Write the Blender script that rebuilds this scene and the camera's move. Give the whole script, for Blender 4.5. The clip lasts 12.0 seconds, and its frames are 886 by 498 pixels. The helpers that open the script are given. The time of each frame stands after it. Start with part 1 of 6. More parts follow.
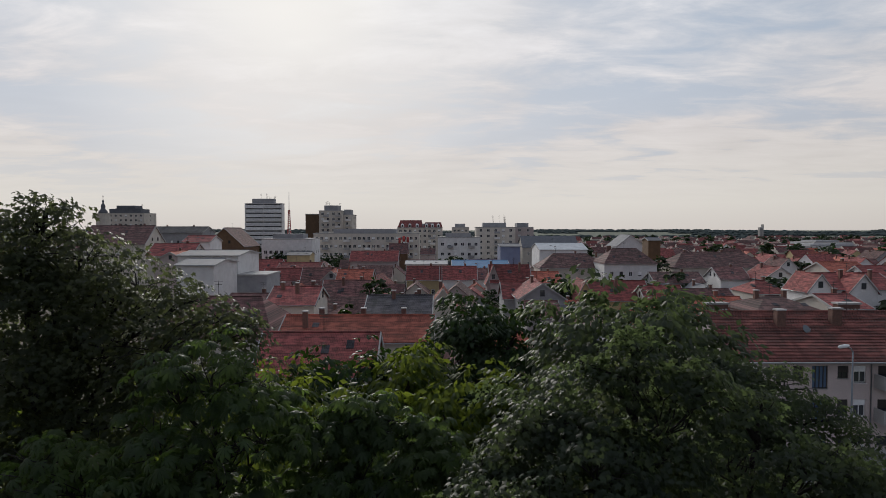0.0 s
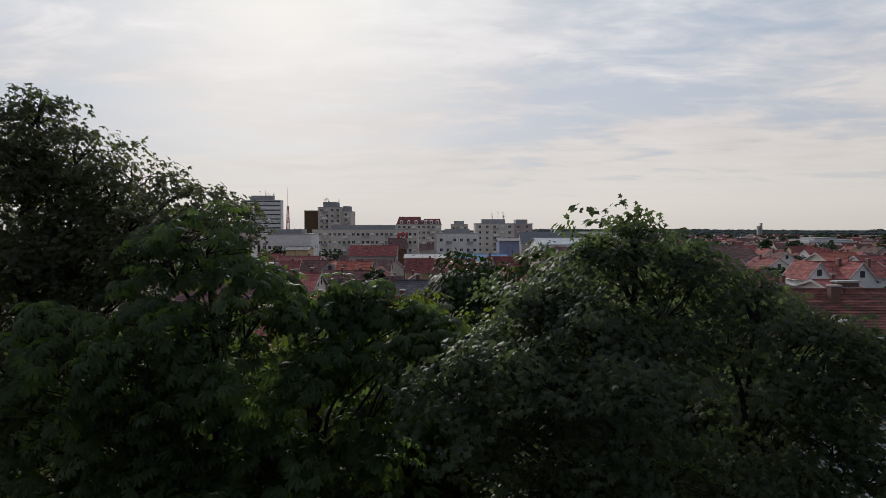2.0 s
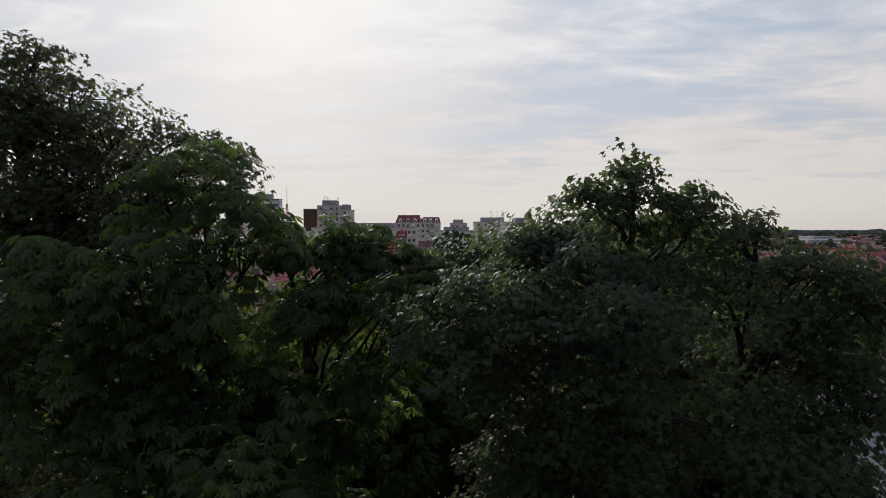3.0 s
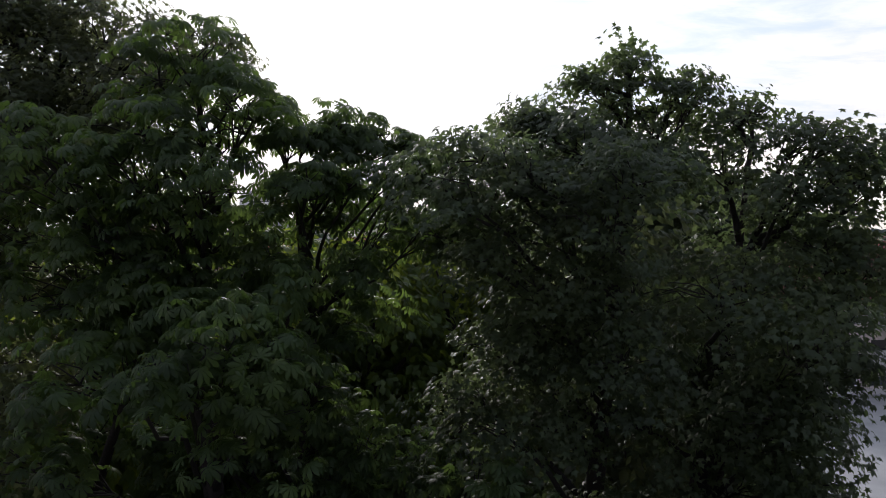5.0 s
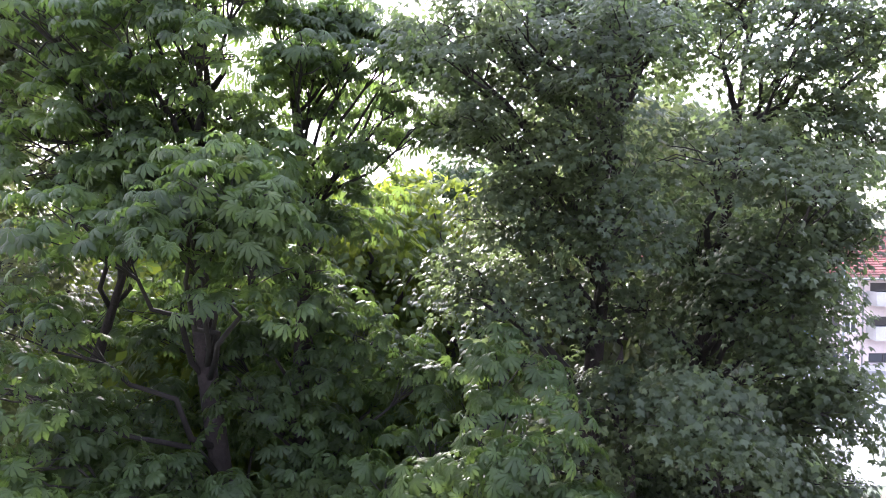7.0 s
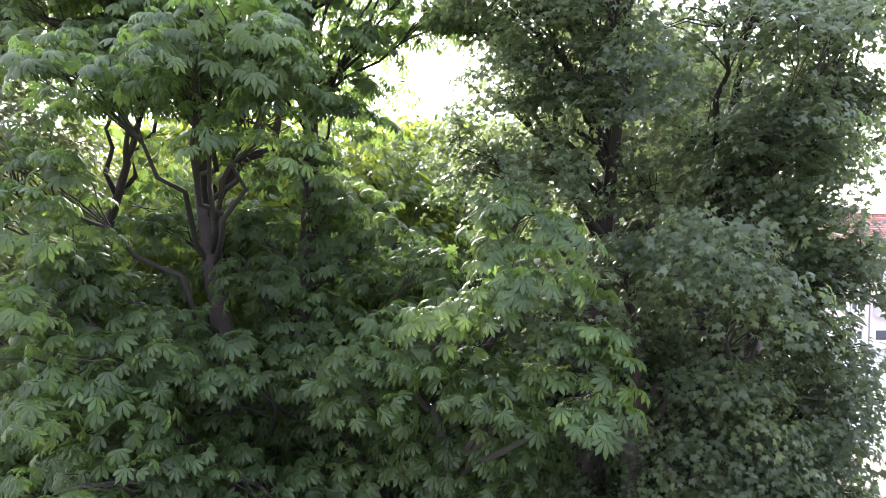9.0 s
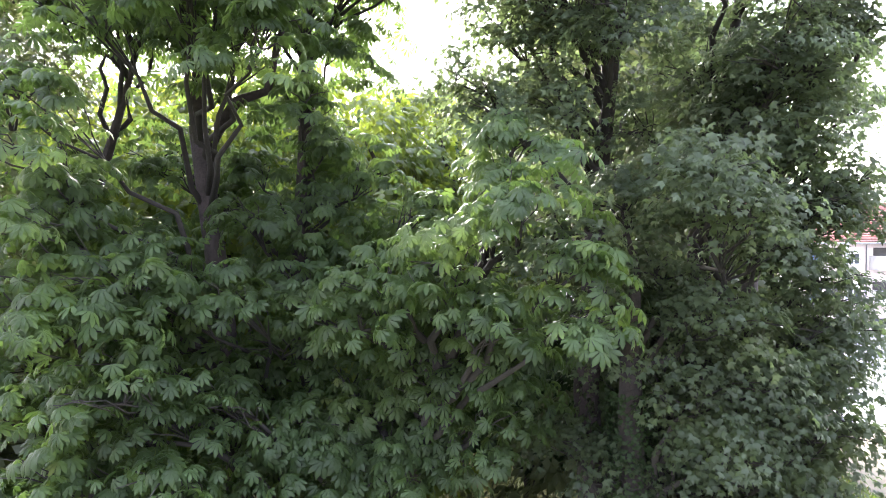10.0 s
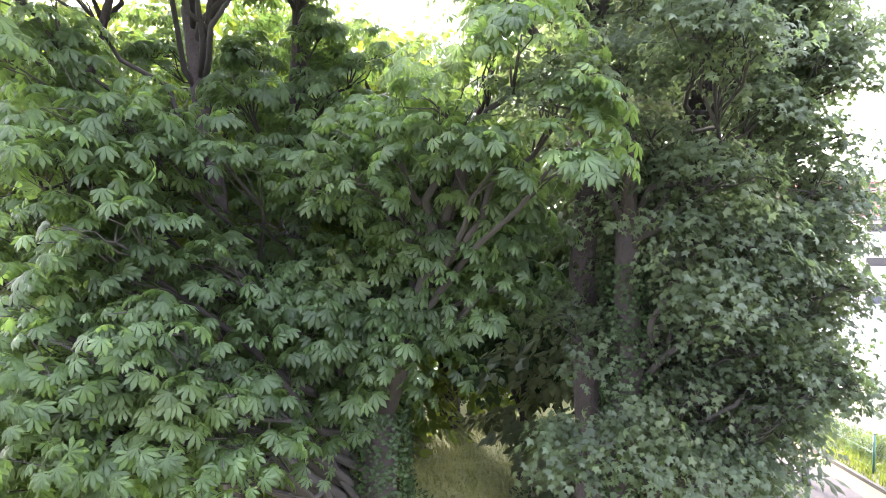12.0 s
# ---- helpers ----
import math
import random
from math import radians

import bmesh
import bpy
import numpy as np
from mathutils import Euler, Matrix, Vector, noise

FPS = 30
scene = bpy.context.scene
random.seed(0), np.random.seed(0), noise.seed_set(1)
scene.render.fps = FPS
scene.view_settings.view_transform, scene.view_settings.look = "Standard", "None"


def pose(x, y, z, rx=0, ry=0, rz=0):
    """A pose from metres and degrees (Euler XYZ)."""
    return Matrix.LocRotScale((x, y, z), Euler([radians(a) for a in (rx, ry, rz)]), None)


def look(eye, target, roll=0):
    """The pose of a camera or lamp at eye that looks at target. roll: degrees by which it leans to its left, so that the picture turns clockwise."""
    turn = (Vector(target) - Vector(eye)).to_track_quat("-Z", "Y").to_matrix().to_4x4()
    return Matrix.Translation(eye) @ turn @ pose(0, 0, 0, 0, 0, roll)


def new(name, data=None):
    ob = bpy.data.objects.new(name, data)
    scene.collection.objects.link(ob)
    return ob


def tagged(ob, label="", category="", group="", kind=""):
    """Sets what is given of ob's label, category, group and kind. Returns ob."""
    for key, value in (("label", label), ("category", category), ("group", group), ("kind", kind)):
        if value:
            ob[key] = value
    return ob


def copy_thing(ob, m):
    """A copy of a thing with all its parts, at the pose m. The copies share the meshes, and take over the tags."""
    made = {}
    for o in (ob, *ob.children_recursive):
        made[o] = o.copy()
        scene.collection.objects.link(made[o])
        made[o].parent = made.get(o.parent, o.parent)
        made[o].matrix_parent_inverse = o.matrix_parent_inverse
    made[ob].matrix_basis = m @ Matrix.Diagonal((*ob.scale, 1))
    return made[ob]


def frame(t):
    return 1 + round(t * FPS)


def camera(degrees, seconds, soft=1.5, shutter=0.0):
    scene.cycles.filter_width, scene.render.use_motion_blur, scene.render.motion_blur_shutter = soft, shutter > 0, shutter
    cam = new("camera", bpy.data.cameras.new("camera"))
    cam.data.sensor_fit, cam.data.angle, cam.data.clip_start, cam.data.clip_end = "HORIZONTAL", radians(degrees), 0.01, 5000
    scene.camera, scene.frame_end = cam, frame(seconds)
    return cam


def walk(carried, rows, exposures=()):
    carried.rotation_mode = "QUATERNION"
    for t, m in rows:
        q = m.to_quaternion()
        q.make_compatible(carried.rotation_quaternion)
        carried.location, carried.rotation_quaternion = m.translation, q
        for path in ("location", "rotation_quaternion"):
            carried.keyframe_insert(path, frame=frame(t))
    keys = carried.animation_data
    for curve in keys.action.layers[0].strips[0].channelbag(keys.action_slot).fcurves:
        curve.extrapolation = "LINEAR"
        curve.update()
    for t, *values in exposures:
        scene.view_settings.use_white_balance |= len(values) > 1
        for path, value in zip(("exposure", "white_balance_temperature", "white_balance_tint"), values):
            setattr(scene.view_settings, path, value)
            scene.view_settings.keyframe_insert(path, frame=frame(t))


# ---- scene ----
# Camera: a drone that sinks straight down in front of a row of park trees.
cam = camera(73.0, 12.0, soft=0.85)
PITCH = 88.0
ROWS = [
    # seconds, x, y, z, yaw
    (0.0, 0.000, 0.0, 18.70, 0.00), (0.5, 0.000, 0.0, 18.19, 0.00), (1.0, 0.000, 0.0, 17.69, 0.00),
    (1.5, 0.005, 0.0, 17.19, -0.05), (2.0, 0.020, 0.0, 16.70, -0.10), (2.5, 0.045, 0.0, 16.22, -0.13),
    (3.0, 0.065, 0.0, 15.73, -0.17), (4.0, 0.080, 0.0, 14.77, -0.30), (5.0, 0.090, 0.0, 13.80, -0.43),
    (5.5, 0.110, 0.0, 13.31, -0.48), (6.0, 0.140, 0.0, 12.83, -0.54), (6.5, 0.140, 0.0, 12.35, -0.54),
    (7.0, 0.130, 0.0, 11.87, -0.54), (8.0, 0.110, 0.0, 10.90, -0.35), (9.0, 0.090, 0.0, 9.93, -0.15),
    (9.5, 0.090, 0.0, 9.45, -0.18), (10.0, 0.100, 0.0, 8.96, -0.43), (10.5, 0.105, 0.0, 8.47, -0.70),
    (11.0, 0.110, 0.0, 7.98, -0.75), (11.5, 0.110, 0.0, 7.49, -0.86), (12.0, 0.110, 0.0, 7.00, -0.86),
]
EXPOSURES = [(0, 0.05, 6450, 10), (3, 0.12, 6450, 10), (4.8, 0.75, 6450, 12), (5.5, 1.3, 6400, 14), (6.5, 2.9, 6300, 20), (7.2, 4.1, 6200, 21), (8.0, 4.3, 6350, 17), (9.0, 4.4, 6450, 14), (10.0, 4.6, 6500, 14), (12.0, 5.35, 6600, 15)]
walk(cam, [(t, pose(x, y, z, PITCH, 0, a)) for t, x, y, z, a in ROWS], EXPOSURES)

# Sky: thin broken cloud with a low veiled sun ahead, a little to the left.
SUN_ELEV, SUN_AZ = radians(22), radians(-14)
SUN_DIR = Vector((math.sin(SUN_AZ) * math.cos(SUN_ELEV), math.cos(SUN_AZ) * math.cos(SUN_ELEV), math.sin(SUN_ELEV)))
world = bpy.data.worlds.new("sky")
scene.world = world
world.use_nodes = True


class Nodes:
    """A short way to write node trees."""

    def __init__(self, tree):
        self.tree = tree
        tree.nodes.clear()

    def add(self, kind, inputs=None, **props):
        n = self.tree.nodes.new(kind)
        for key, value in props.items():
            setattr(n, key, value)
        for key, value in (inputs or {}).items():
            if isinstance(value, bpy.types.NodeSocket):
                self.tree.links.new(value, n.inputs[key])
            else:
                n.inputs[key].default_value = value
        return n

    def math(self, op, a, b=0.0, clamp=False):
        return self.add("ShaderNodeMath", {0: a, 1: b}, operation=op, use_clamp=clamp).outputs[0]

    def mix(self, fac, a, b, blend="MIX"):
        n = self.add("ShaderNodeMix", {"Factor": fac}, data_type="RGBA", blend_type=blend)
        for i, v in ((6, a), (7, b)):
            if isinstance(v, bpy.types.NodeSocket):
                self.tree.links.new(v, n.inputs[i])
            else:
                n.inputs[i].default_value = (*v, 1)
        return n.outputs[2]

    def ramp(self, fac, *stops):
        n = self.add("ShaderNodeValToRGB", {"Fac": fac})
        els = n.color_ramp.elements
        while len(els) < len(stops):
            els.new(0.5)
        for e, (p, c) in zip(els, stops):
            e.position = p
            e.color = (*c, 1) if isinstance(c, tuple) else (c, c, c, 1)
        return n.outputs[0]

    def noise(self, vec, scale, detail=4.0, rough=0.55, distort=0.0):
        return self.add("ShaderNodeTexNoise", {"Vector": vec, "Scale": scale, "Detail": detail, "Roughness": rough, "Distortion": distort}).outputs[0]


def build_sky():
    k = Nodes(world.node_tree)
    way = k.add("ShaderNodeTexCoord").outputs["Generated"]
    s = k.add("ShaderNodeSeparateXYZ", {0: way})
    up = k.math("MAXIMUM", s.outputs[2], 0.0)
    den = k.math("ADD", up, 0.10)
    # the cloud deck as a plane overhead, drawn out along the wind
    px = k.math("DIVIDE", s.outputs[0], den)
    py = k.math("DIVIDE", s.outputs[1], den)
    deck = k.add("ShaderNodeCombineXYZ", {0: px, 1: py, 2: 3.7}).outputs[0]
    big = k.noise(k.add("ShaderNodeMapping", {0: deck, 2: (0, 0, 0.5), 3: (0.8, 0.9, 1)}).outputs[0], 0.55, 5.0, 0.5, 0.5)
    fine = k.noise(k.add("ShaderNodeMapping", {0: deck, 2: (0, 0, 0.35), 3: (0.8, 1.4, 1)}).outputs[0], 2.2, 8.0, 0.6, 0.35)
    body = k.math("ADD", k.math("MULTIPLY", big, 0.6), k.math("MULTIPLY", fine, 0.4))
    low = k.ramp(up, (0.03, 1.0), (0.12, 0.38), (0.27, 0.0))
    cover = k.math("ADD", k.ramp(body, (0.43, 0.0), (0.56, 1.0)), low, True)
    nish = k.add("ShaderNodeTexSky", sky_type="NISHITA", sun_disc=False, sun_elevation=SUN_ELEV, sun_rotation=SUN_AZ, air_density=1.0, dust_density=3.0, ozone_density=1.5)
    blue = k.mix(0.12, (0.47, 0.535, 0.63), k.mix(1.0, nish.outputs[0], (0.05, 0.05, 0.05), "MULTIPLY"))
    veil = k.ramp(up, (0.0, (0.63, 0.585, 0.545)), (0.04, (0.69, 0.655, 0.605)), (0.16, (0.67, 0.635, 0.625)), (0.35, (0.77, 0.765, 0.785)), (0.7, (0.62, 0.66, 0.72)), (1.0, (0.55, 0.60, 0.68)))
    shade = k.mix(low, k.ramp(fine, (0.30, 0.84), (0.70, 1.08)), (1.0, 1.0, 1.0))
    cloud = k.mix(1.0, veil, shade, "MULTIPLY")
    sky = k.mix(cover, blue, cloud)
    near = k.add("ShaderNodeVectorMath", {0: way, 1: tuple(SUN_DIR)}, operation="DOT_PRODUCT").outputs["Value"]
    # the evening sky darkens steadily away from the sun
    dusk = k.ramp(k.math("MULTIPLY", k.math("ADD", near, 1.0), 0.5), (0.0, (0.33, 0.35, 0.41)), (0.45, (0.50, 0.52, 0.58)), (0.80, 0.91), (0.92, 1.0))
    sky = k.mix(1.0, sky, dusk, "MULTIPLY")
    glow = k.ramp(near, (0.93, 0.0), (0.985, 0.25), (1.0, 0.6))
    sky = k.mix(glow, sky, (0.98, 0.94, 0.87))
    under = k.math("LESS_THAN", s.outputs[2], -0.02)
    sky = k.mix(under, sky, (0.10, 0.11, 0.10))
    k.add("ShaderNodeOutputWorld", {0: k.add("ShaderNodeBackground", {0: sky, 1: 1.0}).outputs[0]})


build_sky()
sun = new("sun", bpy.data.lights.new("sun", "SUN"))
sun.data.energy, sun.data.angle, sun.data.color = 1.8, radians(14), (1.0, 0.95, 0.88)
sun.matrix_world = look(SUN_DIR * 100, (0, 0, 0))


# ---- materials ----
def material(name, color, color2=None, rough=0.8, scale=1.0, fine=14.0, bump=0.3, metal=0.0, vary=0.15, dirt=0.25, spec=0.4):
    """A weathered surface: blotches and grain at two sizes, stains, and a tone of its own for each object."""
    m = bpy.data.materials.new(name)
    m.use_nodes = True
    k = Nodes(m.node_tree)
    c2 = color2 or tuple(c * 0.72 for c in color)
    co = k.add("ShaderNodeTexCoord").outputs["Object"]
    a = k.noise(co, scale, 5.0, 0.6)
    b = k.noise(co, fine, 3.0, 0.6)
    col = k.mix(k.ramp(a, (0.35, 0.0), (0.68, 1.0)), color, c2)
    col = k.mix(k.math("MULTIPLY", k.ramp(b, (0.45, 0.0), (0.75, 1.0)), dirt), col, tuple(c * 0.45 for c in c2))
    rnd = k.add("ShaderNodeObjectInfo").outputs["Random"]
    tone = k.math("ADD", k.math("MULTIPLY", rnd, 2 * vary), 1 - vary)
    col = k.mix(1.0, col, k.add("ShaderNodeCombineXYZ", {0: tone, 1: tone, 2: tone}).outputs[0], "MULTIPLY")
    nor = k.add("ShaderNodeBump", {"Strength": bump, "Distance": 0.02, "Height": b}).outputs[0]
    p = k.add("ShaderNodeBsdfPrincipled", {"Base Color": col, "Roughness": rough, "Metallic": metal, "Specular IOR Level": spec, "Normal": nor})
    k.add("ShaderNodeOutputMaterial", {0: p.outputs[0]})
    return m


def tile_material(name, color, color2, moss=(0.07, 0.07, 0.06), course=0.30, width=0.22, mossy=0.5):
    """Clay tiles: courses and joints along the slope, each tile its own tone, lichen in patches."""
    m = bpy.data.materials.new(name)
    m.use_nodes = True
    k = Nodes(m.node_tree)
    co = k.add("ShaderNodeTexCoord").outputs["Object"]
    s = k.add("ShaderNodeSeparateXYZ", {0: co})
    v = k.add("ShaderNodeCombineXYZ", {0: s.outputs[0], 1: k.math("MULTIPLY", s.outputs[2], 1.55)}).outputs[0]
    br = k.add("ShaderNodeTexBrick", {"Vector": v, "Color1": (*color, 1), "Color2": (*color2, 1), "Mortar": (*[c * 0.25 for c in color2], 1), "Scale": 1.0,
                                      "Mortar Size": 0.028, "Mortar Smooth": 0.6, "Bias": 0.0, "Brick Width": width, "Row Height": course})
    a = k.noise(co, 0.45, 6.0, 0.62)
    b = k.noise(co, 5.0, 4.0, 0.6)
    col = k.mix(k.math("MULTIPLY", k.ramp(a, (0.42, 0.0), (0.66, 1.0)), mossy), br.outputs[0], moss)
    col = k.mix(k.math("MULTIPLY", k.ramp(b, (0.5, 0.0), (0.72, 1.0)), 0.35), col, tuple(c * 0.5 for c in color2))
    # courses relaid in a fresher tile, and runs of weathering down the slope
    lay = k.noise(k.add("ShaderNodeCombineXYZ", {0: k.math("MULTIPLY", s.outputs[0], 0.5), 1: k.math("MULTIPLY", s.outputs[2], 3.2)}).outputs[0], 1.0, 3.0, 0.65)
    col = k.mix(k.math("MULTIPLY", k.ramp(lay, (0.46, 0.0), (0.62, 1.0)), 0.65), col, tuple(min(1, c * 1.55) for c in color))
    run = k.noise(k.add("ShaderNodeCombineXYZ", {0: k.math("MULTIPLY", s.outputs[0], 1.3), 1: k.math("MULTIPLY", s.outputs[2], 0.25)}).outputs[0], 1.0, 4.0, 0.6)
    col = k.mix(k.math("MULTIPLY", k.ramp(run, (0.5, 0.0), (0.68, 1.0)), 0.5), col, tuple(c * 0.45 for c in color2))
    rnd = k.add("ShaderNodeObjectInfo").outputs["Random"]
    tone = k.math("ADD", k.math("MULTIPLY", rnd, 0.5), 0.75)
    col = k.mix(1.0, col, k.add("ShaderNodeCombineXYZ", {0: tone, 1: tone, 2: tone}).outputs[0], "MULTIPLY")
    nor = k.add("ShaderNodeBump", {"Strength": 0.8, "Distance": 0.04, "Height": k.math("SUBTRACT", 1.0, br.outputs[1])}).outputs[0]
    p = k.add("ShaderNodeBsdfPrincipled", {"Base Color": col, "Roughness": 0.85, "Specular IOR Level": 0.3, "Normal": nor})
    k.add("ShaderNodeOutputMaterial", {0: p.outputs[0]})
    return m


def leaf_material(name, dark, light, through_col, translucent=0.35, rough=0.48, vary=0.5):
    """Leaves: each its own green, glossy above, letting light through."""
    m = bpy.data.materials.new(name)
    m.use_nodes = True
    k = Nodes(m.node_tree)
    isl = k.add("ShaderNodeNewGeometry").outputs["Random Per Island"]
    co = k.add("ShaderNodeTexCoord").outputs["Object"]
    clump = k.noise(co, 0.9, 3.0, 0.5)
    f = k.math("ADD", k.math("ADD", k.math("MULTIPLY", isl, vary), (0.5 - vary) * 0.5), k.math("MULTIPLY", k.ramp(clump, (0.35, 0.0), (0.65, 1.0)), 0.5))
    col = k.ramp(f, (0.0, dark), (0.72, light), (0.92, tuple(min(1, c * 1.35) for c in light)), (1.0, (light[0] * 2.2, light[1] * 1.5, light[2])))
    # whole boughs of younger, yellower leaves
    young = k.ramp(k.noise(co, 0.75, 2.0, 0.5), (0.52, 0.0), (0.66, 1.0))
    col = k.mix(k.math("MULTIPLY", young, 0.5), col, (light[0] * 1.5, light[1] * 1.32, light[2] * 0.85))
    vein = k.noise(co, 30.0, 2.0, 0.5)
    col = k.mix(k.math("MULTIPLY", vein, 0.35), col, tuple(c * 0.6 for c in dark))
    p = k.add("ShaderNodeBsdfPrincipled", {"Base Color": col, "Roughness": rough, "Specular IOR Level": 0.18,
                                           "Normal": k.add("ShaderNodeBump", {"Strength": 0.25, "Distance": 0.01, "Height": vein}).outputs[0]})
    tcol = k.mix(1.0, k.mix(f, tuple(c * 0.75 for c in through_col), through_col), (1, 1, 1), "MULTIPLY")
    t = k.add("ShaderNodeBsdfTranslucent", {"Color": tcol})
    mx = k.add("ShaderNodeMixShader", {0: translucent, 1: p.outputs[0], 2: t.outputs[0]})
    k.add("ShaderNodeOutputMaterial", {0: mx.outputs[0]})
    return m


def glass_material(name, tint):
    m = bpy.data.materials.new(name)
    m.use_nodes = True
    k = Nodes(m.node_tree)
    rnd = k.add("ShaderNodeObjectInfo").outputs["Random"]
    col = k.mix(rnd, tuple(c * 0.5 for c in tint), tint)
    p = k.add("ShaderNodeBsdfPrincipled", {"Base Color": col, "Roughness": 0.08, "Specular IOR Level": 0.6})
    k.add("ShaderNodeOutputMaterial", {0: p.outputs[0]})
    return m


